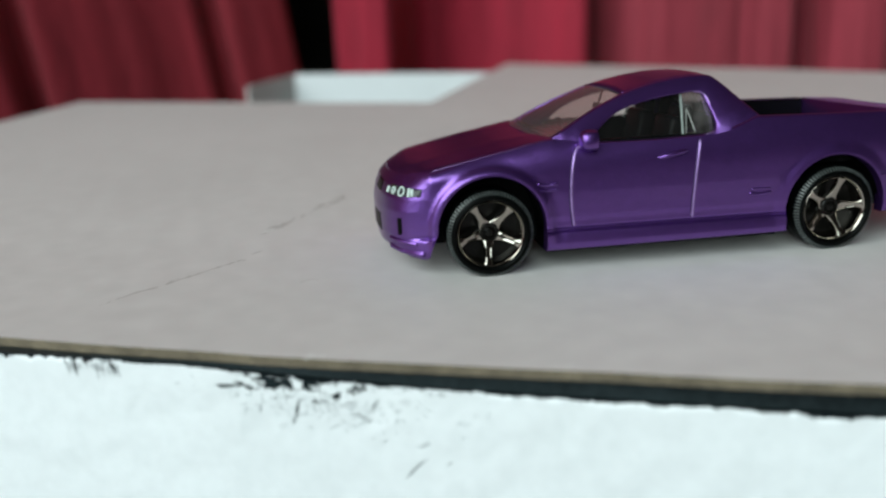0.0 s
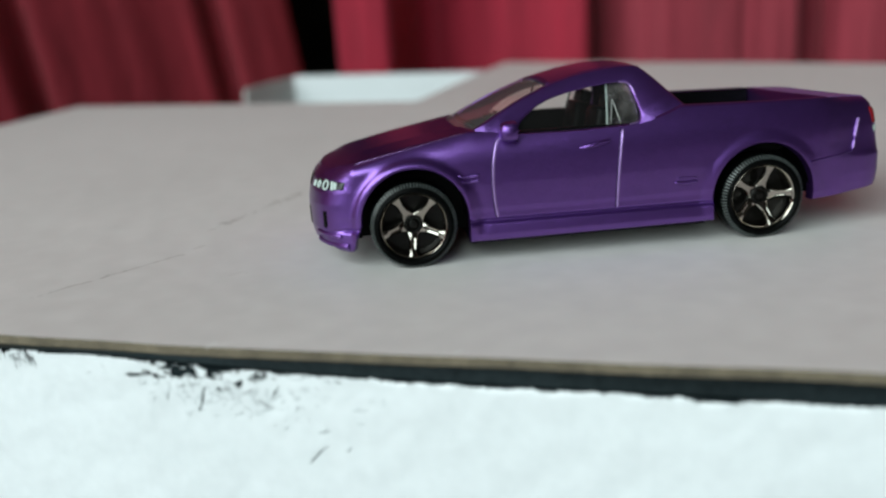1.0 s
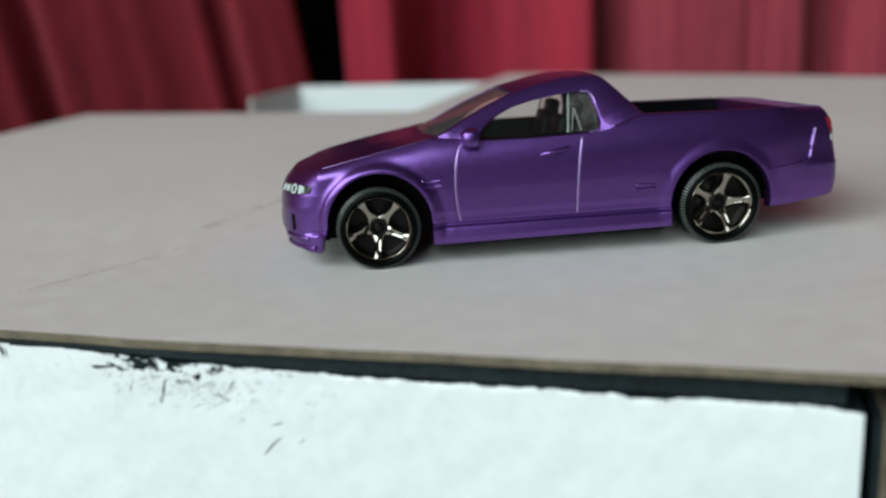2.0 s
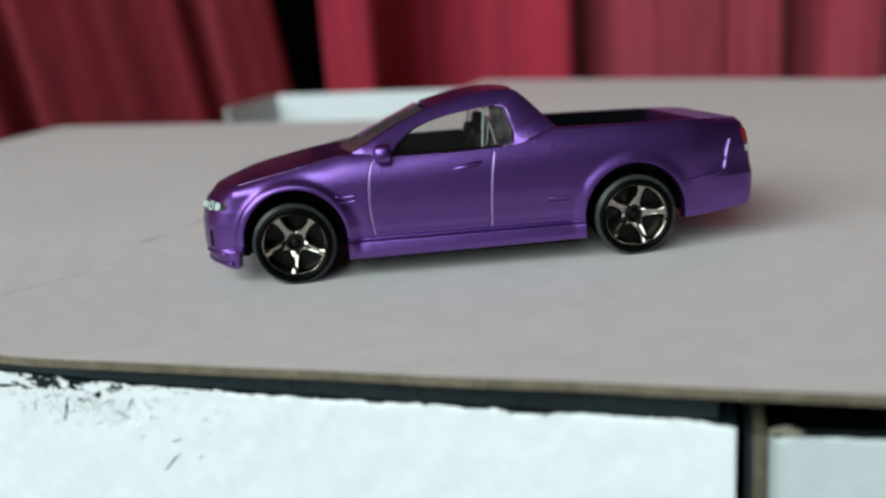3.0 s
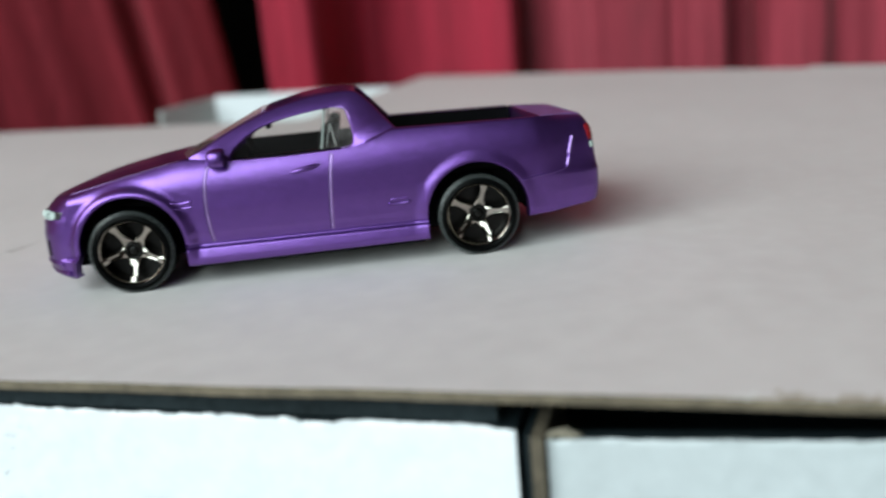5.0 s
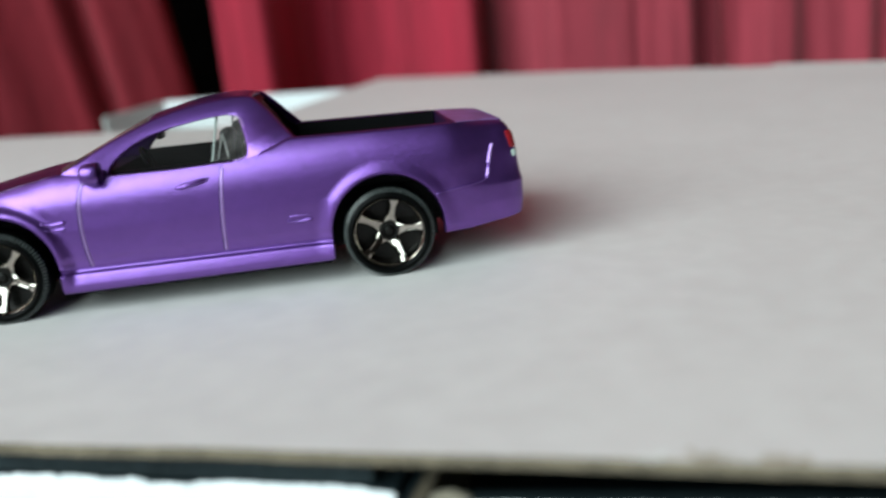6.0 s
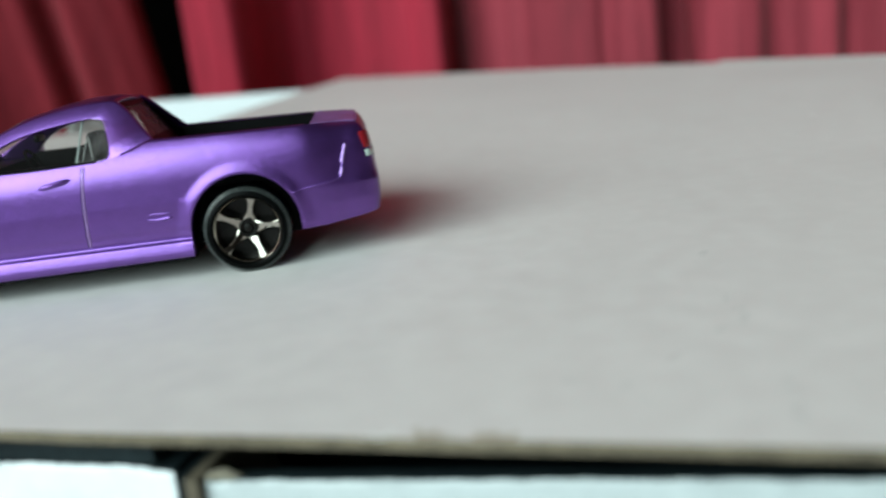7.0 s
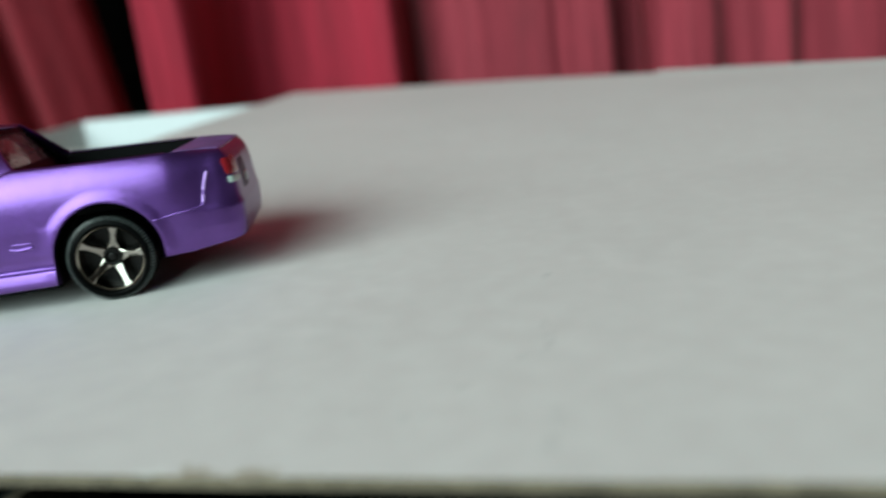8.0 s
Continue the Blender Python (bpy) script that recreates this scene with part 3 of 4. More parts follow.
PL = np.r_[0, np.cumsum(np.hypot(np.diff(PX), np.diff(PY)))]
ARCHES = ((-0.15, 5.3, 6.7), (44.5, 5.15, 6.75))


def plan_at(d):
    x, y = float(np.interp(d, PL, PX)), float(np.interp(d, PL, PY))
    e = 0.3
    tx = float(np.interp(d + e, PL, PX) - np.interp(d - e, PL, PX))
    ty = float(np.interp(d + e, PL, PY) - np.interp(d - e, PL, PY))
    k = math.hypot(tx, ty) or 1.0
    return x, y, ty / k, -tx / k  # place and outward direction


def length_at(x):
    return float(np.interp(x, PX, PL))


TOPZ = [(-13.4, 12.0), (-12, 12.2), (-10, 12.6), (-7, 13.1), (-0.7, 14.4), (7.5, 15.95), (10, 15.7), (13, 15.2), (20, 15.1), (28, 15.3), (30, 15.7), (32.5, 16.5), (34.3, 17.2), (43.5, 17.0), (54.8, 16.8), (58, 16.6), (61.9, 16.3)]
SOFTZ = [(-13.4, 12.0), (-7, 13.1), (-0.7, 14.4), (7.5, 15.7), (14, 15.9), (24, 16.3), (34, 16.9), (44, 17.1), (61.9, 16.4)]
LOWZ = [(-13.4, 2.9), (-12.6, 2.7), (-11, 2.05), (-7.7, 1.9), (6.5, 2.25), (37.6, 2.5), (50.4, 4.0), (54.4, 4.1), (59.8, 4.75), (61.8, 5.05)]


# how far the flared lip stands out, by the distance from the arch: rear and front
FLARE = ([(-0.5, 0.24), (0.0, 0.27), (0.4, 0.27), (0.8, 0.19), (1.2, 0.08), (1.6, 0.0), (2.6, 0.0)],
         [(-0.5, 0.45), (0.0, 0.56), (0.4, 0.6), (0.75, 0.5), (1.05, 0.2), (1.3, 0.02), (1.7, -0.04), (2.6, 0.0)])


def inset(x, z):
    """How far the body side lies inside its plan line at a height."""
    zt = curve(SOFTZ, x)
    side = curve([(2.1, 0.4), (2.4, -0.05), (2.75, -0.32), (4.35, -0.12), (4.55, 0.0), (4.72, 0.42), (4.92, 0.46), (5.1, 0.3), (6.0, 0.3), (6.3, 0.2), (7.5, 0.15), (9.5, 0.03), (11.5, 0.02), (13, 0.25)], z)
    if x > 38:
        side = curve([(4, 0.5), (5, 0.25), (7, 0.18), (9.5, 0.03), (11.5, 0.02)], z)
    if z > 11.5:
        g = (z - 11.5) / max(0.5, zt - 11.5)
        side = 0.02 + 1.25 * g**2.6
    front = curve([(2.4, 1.3), (3.4, 0.35), (5, 0.0), (8, 0.0), (9.6, 0.3), (11, 0.9), (12.3, 2.2)], z)
    back = curve([(4, 0.9), (4.8, 0.5), (5.6, 0.22), (7, 0.02), (9.2, 0.0), (9.9, 0.18), (11, 0.35), (13, 0.55), (14.6, 0.85), (15.6, 1.3), (16.2, 1.8), (16.7, 2.6)], z)
    wf, wb = min(1, max(0, (-7.5 - x) / 3.5)), min(1, max(0, (x - 53) / 5))
    if 6.4 > x > -7 or 38 < x < 53:
        side = min(side, 0.35) if z < 5 else side
    o = side * (1 - wf) * (1 - wb) + front * wf + back * wb
    for cx, cz, r in ARCHES:
        d = math.hypot(x - cx, z - cz) - r
        if z > cz - 3 and -0.5 < d < 2.6:
            fade = min(1, max(0, (z - cz + 4) / 2)) if cx < 20 and x < cx else min(1, max(0, (z - cz + 3) / 3))
            o -= fade * curve(FLARE[cx < 20], d)
    return o


def skin(d, z, out=0.0):
    """A place on the body shell."""
    x, y, nx, ny = plan_at(d)
    o = inset(x, z) - out
    return (x - nx * o, y - ny * o, z)


cols = []
for d in np.linspace(0, length_at(-8.75), 26):
    cols.append((d, curve(LOWZ, plan_at(d)[0])))
for k, (cx, cz, r) in enumerate(ARCHES):
    start, stop = cx - r, cx + r
    if k == 0:
        cols += [(length_at(x), z) for x, z in ((-8.3, 2.0), (-8.0, 2.2), (-7.78, 2.75), (-7.5, 3.7), (-7.15, 4.5), (-6.8, 5.1))]
    else:
        cols.append((length_at(start - 0.02), curve(LOWZ, start)))
    for a in np.linspace(math.pi, 0, 61):
        cols.append((length_at(cx + r * math.cos(a)), cz + r * math.sin(a)))
    cols.append((length_at(stop + 0.02), curve(LOWZ, stop + 0.3)))
    if k == 0:
        for x in np.arange(7.2, 37.2, 0.4):
            cols.append((length_at(x), curve(LOWZ, x)))
for d in np.linspace(length_at(51.2), PL[-1], 34):
    cols.append((d, curve(LOWZ, plan_at(d)[0])))
cols.sort(key=lambda c: c[0])
rows = []
for d, low in cols:
    x = plan_at(d)[0]
    zt = curve(TOPZ, x)
    row = []
    first = skin(d, low)
    nx, ny = plan_at(d)[2:]
    row.append((first[0] - nx * 1.6, first[1] - ny * 1.6, low + 0.02))
    row.append((first[0] - nx * 0.25, first[1] - ny * 0.25, low))
    steps = [low + 0.12, 2.45, 2.75, 3.4, 4.25, 4.4, 4.55, 4.72, 4.82, 4.92, 5.02, 5.1] + [5.1 + (zt - 5.1) * (k / 40) ** 0.97 for k in range(1, 41)]
    for k in range(52):
        z = min(zt, max(steps[k], low + 0.12 + 0.01 * k))
        row.append(skin(d, max(z, low + 0.12)))
    rows.append(row)
shell = grid(rows)
tops = [r[-1] for r in rows]

# bonnet, rail caps and tail deck close the shell above
HOODZ = [(-13.4, 11.4), (-11.2, 12.25), (-9, 13.0), (-6.1, 13.85), (-2, 14.7), (2, 15.45), (5.2, 15.85), (9, 16.2)]
hood = []
for x, y, z in tops:
    if x > 8.4:
        break
    zc = max(curve(HOODZ, x), z - 0.1)
    line = []
    for k in range(15):
        g = 1 - k / 14
        bulge = 0.1 * math.exp(-(((g - 0.55) / 0.12) ** 2)) * min(1, max(0, (x + 10) / 5))
        line.append((x, y * g, zc - (zc - z) * g**3 + bulge - (0.12 if 0.93 < g < 0.97 else 0)))
    hood.append(line)
BED_END = 53.5
deck = []
for x, y, z in tops:
    if x < 30.5:
        continue
    if x < BED_END:
        deck.append([(x, y, z), (x, y + 0.3, z + 0.1), (x, y + 0.6, z + 0.06), (x, y + 0.75, z - 0.1), (x, y + 0.8, z - 0.4)])
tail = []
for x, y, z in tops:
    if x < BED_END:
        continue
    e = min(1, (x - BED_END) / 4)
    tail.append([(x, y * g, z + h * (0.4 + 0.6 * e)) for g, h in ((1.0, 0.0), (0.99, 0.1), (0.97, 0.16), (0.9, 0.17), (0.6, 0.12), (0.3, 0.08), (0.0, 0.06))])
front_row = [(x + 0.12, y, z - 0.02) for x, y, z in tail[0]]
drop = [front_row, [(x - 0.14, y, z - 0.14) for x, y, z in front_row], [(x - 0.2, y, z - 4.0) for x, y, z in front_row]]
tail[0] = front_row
body = both(joined(shell, grid(hood), grid(deck), grid(drop)))
bm = fixed(leaned(body))
bm.verts.ensure_lookup_table()
part("body", bm, PAINT, car, "purple metallic painted die-cast shell", sharp=50)

part("tail_cap", fixed(leaned(both(grid(tail)))), SCUFFSHEEN, car, "scuffed tailgate top, pale reflection put into its purple", sharp=50)

# cab sides with the window openings
def tall(p):
    return [(x, 15 + (z - 15) * 0.945) for x, z in p]


CABOUT = tall([(6.2, 15.2), (7.3, 15.75), (8.8, 16.5), (10.4, 17.4), (12.3, 18.45), (14.3, 19.45), (16.2, 20.25), (18.1, 21.05), (20.3, 21.7), (22.6, 22.25), (25.2, 22.65), (28.0, 22.85), (29.7, 22.75), (30.5, 22.35),
               (31.9, 20.95), (33.4, 19.1), (34.5, 17.75), (35.1, 17.0), (35.6, 15.8), (34.6, 14.6), (28, 14.2), (20, 14.0), (12, 14.0), (8, 14.4)])
CABWIN = tall([(13.3, 15.2), (13.7, 16.2), (14.5, 17.1), (16.0, 18.2), (17.9, 19.1), (19.8, 19.65), (21.7, 20.05), (24.7, 20.5), (27.0, 20.7), (27.9, 20.6), (28.4, 20.2), (28.7, 19.2), (29.0, 17.8), (29.15, 16.6), (28.9, 15.8), (28.2, 15.45), (26.5, 15.3), (20, 15.1)])


def cab_y(z):
    return -12.35 + (z - 15) * 0.55 + 0.012 * (z - 15) ** 2


def cab_panel(depth=1.0):
    out = [(p.x, p.y) for p in smooth_line(CABOUT + CABOUT[:1], 4)[:-1]]
    hole = [(p.x, p.y) for p in smooth_line(CABWIN + CABWIN[:1], 4)[:-1]]
    bm = bmesh.new()
    edges = []
    for ring in (out, hole):
        vs = [bm.verts.new((x, 0, z)) for x, z in ring]
        edges += [bm.edges.new((vs[k], vs[(k + 1) % len(vs)])) for k in range(len(vs))]
    bmesh.ops.triangle_fill(bm, edges=edges, use_beauty=True)
    geo = bmesh.ops.extrude_face_region(bm, geom=bm.faces[:])
    for v in geo["geom"]:
        if isinstance(v, bmesh.types.BMVert):
            v.co.y += depth * curve([(29, 1.0), (30.5, 0.6)], v.co.x)
    bmesh.ops.recalc_face_normals(bm, faces=bm.faces)
    rim = [e for e in bm.edges if len(e.link_faces) == 2 and e.calc_face_angle(0) > 1.0]
    bmesh.ops.bevel(bm, geom=rim, offset=0.28, segments=3, profile=0.5, affect="EDGES")
    for v in bm.verts:
        v.co.y += cab_y(v.co.z) + 0.6 * min(1, max(0, (13 - v.co.x) / 4)) * min(1, max(0, 16.4 - v.co.z))
        v.co.y -= min(1, max(0, (v.co.x - 28) / 4)) * curve([(14, 0.6), (15.5, 0.95), (16.8, 1.3), (18, 0.9), (19.2, 0.45), (20.2, 0.12), (21.2, 0)], v.co.z)
    return taken(bm)


panel = cab_panel()
part("cab_side", fixed(leaned(panel)), PAINT, car, "purple cab side with window opening", sharp=40)
part("cab_side", fixed(leaned(([(x, -y, z) for x, y, z in panel[0]], panel[1]))), PAINT, car, "purple cab side with window opening", sharp=40)

upper = [p for p in tall([(7.3, 15.75), (10.4, 17.4), (14.3, 19.45), (18.1, 21.05), (22.6, 22.25), (25.2, 22.65), (28.0, 22.85), (30.2, 22.5)])]
CENTRE = [(6.0, 15.9), (7.3, 16.35), (12.6, 18.75), (18.1, 21.35), (22.4, 22.35), (25.6, 22.8), (28.5, 22.8), (30.5, 22.45)]


def top_skin(x0, x1, step, pull=0.25, drop=0.0):
    rows = []
    for x in np.arange(x0, x1 + 1e-6, step):
        z = curve(upper, x)
        y = cab_y(z) + pull
        zc = max(curve(CENTRE, x), z + 0.05)
        rows.append([(x - (0.8 * (1 - abs(g) ** 2) if x < 18 else 0), y * g, z - drop + (zc - z) * (1 - abs(g) ** 2.2)) for g in np.linspace(1, -1, 21)])
    return grid(rows)


roof = part("roof", fixed(leaned(top_skin(18.0, 30.0, 0.6))), PAINT, car, "purple cab roof", sharp=60)
thick = roof.modifiers.new("skin", "SOLIDIFY")
thick.thickness, thick.offset = 0.0007, -1
screen = part("windscreen", fixed(leaned(top_skin(7.0, 18.0, 0.6, 0.45, 0.12))), TINT, car, "clear windscreen, reddish reflection put into its tint", sharp=80)
screen.visible_shadow = False
aerial = lathe([(0.0, -0.2), (0.28, -0.15), (0.2, 0.02), (0.0, 0.05)], 12)
part("aerial_nub", leaned(moved(aerial, Matrix.Translation((26.5, 0, 22.8)) @ Matrix.Rotation(radians(90), 4, "X"))), PAINT, car)

# rear screen and its black surround
RX0, RZ0, RX1, RZ1 = 29.6, 21.6, 34.2, 13.5


def rear_quad(g0, g1, w0, w1, out):
    pts = []
    for g, w in ((g0, w0), (g1, w1)):
        x, z = RX0 + (RX1 - RX0) * g + out, RZ0 + (RZ1 - RZ0) * g + out * 0.6
        pts += [(x, -w, z), (x, w, z)]
    return pts


def slab(a, b):
    v = a + b
    return v, [(0, 1, 3, 2), (4, 6, 7, 5), (0, 4, 5, 1), (2, 3, 7, 6), (0, 2, 6, 4), (1, 5, 7, 3)]


frame_bits = [slab(rear_quad(0, 0.08, 8.0, 8.2, 0), rear_quad(0, 0.08, 8.0, 8.2, 0.5)), slab(rear_quad(0.6, 1.0, 9.8, 11, 0), rear_quad(0.6, 1.0, 9.8, 11, 0.6))]
for s in (-1, 1):
    bit = slab(rear_quad(0.08, 0.6, 0.45, 0.55, 0), rear_quad(0.08, 0.6, 0.45, 0.55, 0.5))
    frame_bits.append(([(x, y + s * (7.9 + 0.33 * (20.9 - z)), z) for x, y, z in bit[0]], bit[1]))
part("rear_surround", leaned(joined(*frame_bits)), BLACK, car, "black surround of the rear screen", smooth=False)
rear = part("rear_screen", leaned(slab(rear_quad(0.08, 0.6, 7.6, 8.9, 0.15), rear_quad(0.08, 0.6, 7.6, 8.9, 0.4))), REARGLASS, car, "hazy clear rear screen", smooth=False)
rear.visible_shadow = False
# black inner faces of the cab's rear buttresses
for s in (-1, 1):
    pts = [(x, z) for x, z in tall([(30.2, 21.7), (31.6, 20.2), (33.0, 18.0), (34.2, 17.0), (34.4, 13.4), (30.5, 13.4)])]
    ring0 = [(x, s * abs(cab_y(z) + 0.55), z) for x, z in pts]
    ring1 = [(x, s * abs(cab_y(z) + 1.0), z) for x, z in pts]
    n = len(pts)
    part("buttress_lining", leaned((ring0 + ring1, [tuple(range(n)), tuple(range(n, 2 * n))] + [(k, (k + 1) % n, n + (k + 1) % n, n + k) for k in range(n)])), BLACK, car, "black inner cab lining", smooth=False)

# load bed
bed = taken(rounded_box(34.0, BED_END - 0.05, -11.3, 11.3, 10.5, 12.6, 0.3, 2))
part("bed_liner", leaned(bed), BLACK, car, "black load bed floor")
for s in (-1, 1):
    rows = []
    for x in np.linspace(34.0, BED_END - 0.05, 14):
        z = curve(TOPZ, x)
        rows.append([(x, s * y, z + h) for y, h in ((11.75, -4.0), (11.75, -0.12), (11.68, -0.04), (11.45, -0.03), (11.25, -0.2), (11.1, -4.0))])
    part("bed_wall", fixed(leaned(grid(rows))), BLACK, car, "black load bed side")

# underbody, cabin tub and seats
chassis = joined(box(-10.5, -6.8, -10, 10, 3.2, 11), box(-6.8, 6.8, -8, 8, 3, 12.8), box(6.9, 37.3, -12.4, 12.4, 1.9, 6.2), box(37.3, 50.8, -8, 8, 3, 12.5), box(50.8, 58.5, -10, 10, 5.4, 11))
part("chassis", leaned(chassis), BLACK, car, "black plastic underbody", smooth=False)
tub = joined(box(8.0, 31, -11.2, 11.2, 5.5, 9), box(7.6, 12.6, -10.9, 10.9, 9, 15.2), box(12.6, 31, -11.6, -10.9, 6, 15.4), box(12.6, 31, 10.9, 11.6, 6, 15.9))
part("cabin_tub", leaned(tub), BLACK, car, "black plastic cabin", smooth=False)
for s in (-1, 1):
    seat = part("seat", leaned(joined(taken(rounded_box(17.0, 24.0, s * 5.6 - 3.1, s * 5.6 + 3.1, 8.8, 11.4, 0.6)),
                                    moved(taken(rounded_box(-1.2, 1.2, s * 5.6 - 3.0, s * 5.6 + 3.0, 0, 7.0, 0.6)), Matrix.Translation((24.6, 0, 10.3)) @ Matrix.Rotation(radians(10), 4, "Y")),
                                    moved(taken(rounded_box(-0.8, 0.8, s * 6.4 - 2.4, s * 6.4 + 2.4, 0, 3.2, 0.6)), Matrix.Translation((26.2, 0, 15.6)) @ Matrix.Rotation(radians(10), 4, "Y")))), BLACK, car, "black moulded seat")
wheel_ring = []
for k in range(24):
    a = 2 * math.pi * k / 24
    wheel_ring.append((0, 1.7 * math.cos(a), 1.7 * math.sin(a)))
steer = tube(wheel_ring + wheel_ring[:1], 0.25, 8, False)
part("steering_wheel", leaned(moved(steer, Matrix.Translation((14.2, 5.6, 15.0)) @ Matrix.Rotation(radians(-25), 4, "Y"))), BLACK, car)

part("rear_view_mirror", leaned(joined(taken(rounded_box(17.2, 17.8, -1.5, 1.5, 17.9, 18.9, 0.2)), tube([(17.6, 0, 18.8), (18.2, 0, 20.6)], 0.15, 8, False))), BLACK, car, "small black rear-view mirror")
part("cowl", leaned(tube([(8.6 - 1.0 * (1 - (y / 9.5) ** 2), y, 16.1 + 0.25 * (1 - (y / 9.5) ** 2)) for y in np.linspace(-9.5, 9.5, 15)], 0.3, 8)), BLACK, car, "black strip below the windscreen")

# side glass with a thick moulded divider
for s in (-1, 1):
    rows = []
    for z in np.linspace(14.8, 20.6, 8):
        rows.append([(x, s * abs(cab_y(z) + 0.62), z) for x in np.linspace(13.0 + max(0, z - 15.5) * 1.0, 29.4, 12)])
    pane = part("side_window", fixed(leaned(grid(rows))), SIDEGLASS, car, "clear plastic side window")
    pane.visible_shadow = False
    rows = [[(x, s * abs(cab_y(z) + 0.8), z) for x in np.linspace(25.1 + (z - 15.2) * 0.16, 29.1, 6)] for z in np.linspace(15.0, 20.4, 8)]
    quarter = part("quarter_window", fixed(leaned(grid(rows))), QUARTER, car, "clear quarter window, pinkish reflection put into tint and haze")
    quarter.visible_shadow = False
    pts = [(25.0 + (z - 15.2) * 0.16, s * abs(cab_y(z) + 0.95), z) for z in np.linspace(15.2, 20.3, 8)]
    part("window_divider", leaned(tube(pts, 0.15, 8, False)), DIVIDER, car, "pale moulded edge of the clear plastic")
    for line in ([(25.6, 15.3), (26.3, 18.4)], [(26.35, 18.3), (26.9, 15.4)]):
        pts = [(p.x, s * abs(cab_y(p.y) + 1.35), p.y) for p in smooth_line(line, 6)]
        part("moulding_edge", leaned(tube(pts, 0.09, 8)), DIVIDER, car, "inner edge of the clear plastic, reflections drawn pale")


def bead(name, points, r, mat, out=0.02, label=""):
    """A raised line on the body side through (x, z) points."""
    line = smooth_line(points, 8)
    return part(name, leaned(tube([skin(length_at(p.x), p.y, out) for p in line], r, 8)), mat, car, label)


FRONT_SEAM = [(11.3, 15.0), (10.5, 14.5), (9.95, 12.5), (9.75, 9.6), (9.9, 7), (10.2, 5.0)]
REAR_SEAM = [(26.35, 15.0), (26.0, 13), (25.7, 10.4), (25.5, 7.5), (25.4, 5.0)]
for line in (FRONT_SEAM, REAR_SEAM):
    bead("door_seam", line, 0.2, SEAM, -0.08, "raised door line with a highlight in its colour")
    bead("door_gap", [(x - 0.24, z) for x, z in line], 0.09, DARKPURPLE, -0.03, "dark gap beside the door line")
bead("sill_gap", [(6.95, 4.84), (15, 4.84), (26, 4.86), (37.1, 4.9)], 0.07, DARKPURPLE, -0.42, "dark gap above the sill")
bead("bumper_seam", [(50.4, 8.9), (53, 9.3), (56.2, 9.75), (56.9, 10.4), (57.3, 12), (57.9, 13.9)], 0.13, PAINT, 0.03)
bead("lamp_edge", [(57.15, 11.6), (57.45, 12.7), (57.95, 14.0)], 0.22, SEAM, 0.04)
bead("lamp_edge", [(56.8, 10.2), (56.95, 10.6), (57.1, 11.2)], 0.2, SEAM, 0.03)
# pale bead that draws the highlight along the bonnet edge
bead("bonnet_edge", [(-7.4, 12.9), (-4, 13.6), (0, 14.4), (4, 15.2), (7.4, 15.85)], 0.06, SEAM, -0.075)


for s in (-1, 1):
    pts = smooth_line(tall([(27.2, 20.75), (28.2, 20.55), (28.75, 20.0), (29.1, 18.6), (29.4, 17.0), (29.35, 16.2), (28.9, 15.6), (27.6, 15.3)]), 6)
    part("window_trim", leaned(tube([(p.x, s * abs(cab_y(p.y) - 0.02), p.y) for p in pts], 0.11, 8)), SEAM, car, "window edge with a highlight in its colour")


def patch(name, xz, mat, out, label="", steps=10):
    """A thin raised patch that follows the body side; xz: its lower and upper edge."""
    low, high = xz
    rows = []
    for g in np.linspace(0, 1, 7):
        row = []
        for k in range(steps + 1):
            t = k / steps
            a = low[0] + (low[1] - low[0]) * t
            z0 = low[2] + (low[3] - low[2]) * t
            b = high[0] + (high[1] - high[0]) * t
            z1 = high[2] + (high[3] - high[2]) * t
            row.append(skin(a + (b - a) * g, z0 + (z1 - z0) * g, out * (1 if 0 < g < 1 and 0 < k < steps else -0.6)))
        rows.append(row)
    return part(name, leaned(grid(rows)), mat, car, label, sharp=60)


patch("headlight", ((length_at(-12.55), length_at(-8.6), 9.8, 9.85), (length_at(-12.6), length_at(-8.4), 11.2, 10.95)), SMOKE, 0.16, "dark headlight with pale printed rings", 24)


def on_shell(points, r, mat, name, label=""):
    part(name, leaned(tube([skin(d, z, 0.2) for d, z in points], r, 8, False)), mat, car, label)


for x, rr in ((-11.2, 0.52), (-12.05, 0.36)):
    d0 = length_at(x)
    on_shell([(d0 + rr * math.cos(a), 10.5 + rr * math.sin(a)) for a in [2 * math.pi * k / 16 for k in range(17)]], 0.13, WHITEINK, "lamp_ring", "pale printed lamp ring")
for x, h in ((-10.2, 0.5), (-9.75, 0.42), (-12.55, 0.35)):
    d0 = length_at(x)
    on_shell([(d0, 10.45 - h), (d0 + 0.03, 10.45), (d0, 10.45 + h)], 0.22, WHITEINK, "lamp_print", "pale printed lamp mark")
patch("fog_slot", ((length_at(-11.55), length_at(-10.95), 5.0, 5.0), (length_at(-11.55), length_at(-10.95), 7.4, 7.4)), BLACK, 0.06, "dark fog lamp slot", 4)
patch("grille", ((0.0, 6.2, 4.5, 4.5), (0.0, 5.6, 7.2, 7.2)), BLACK, 0.06, "black lower grille", 10)
patch("grille", ((0.0, 5.2, 9.6, 9.6), (0.0, 4.4, 11.2, 11.2)), BLACK, 0.06, "black upper grille", 10)
bead("bumper_crease", [(-12.4, 4.5), (-11.6, 4.4), (-10.4, 4.25), (-9.3, 4.15)], 0.26, PAINT, 0.0)
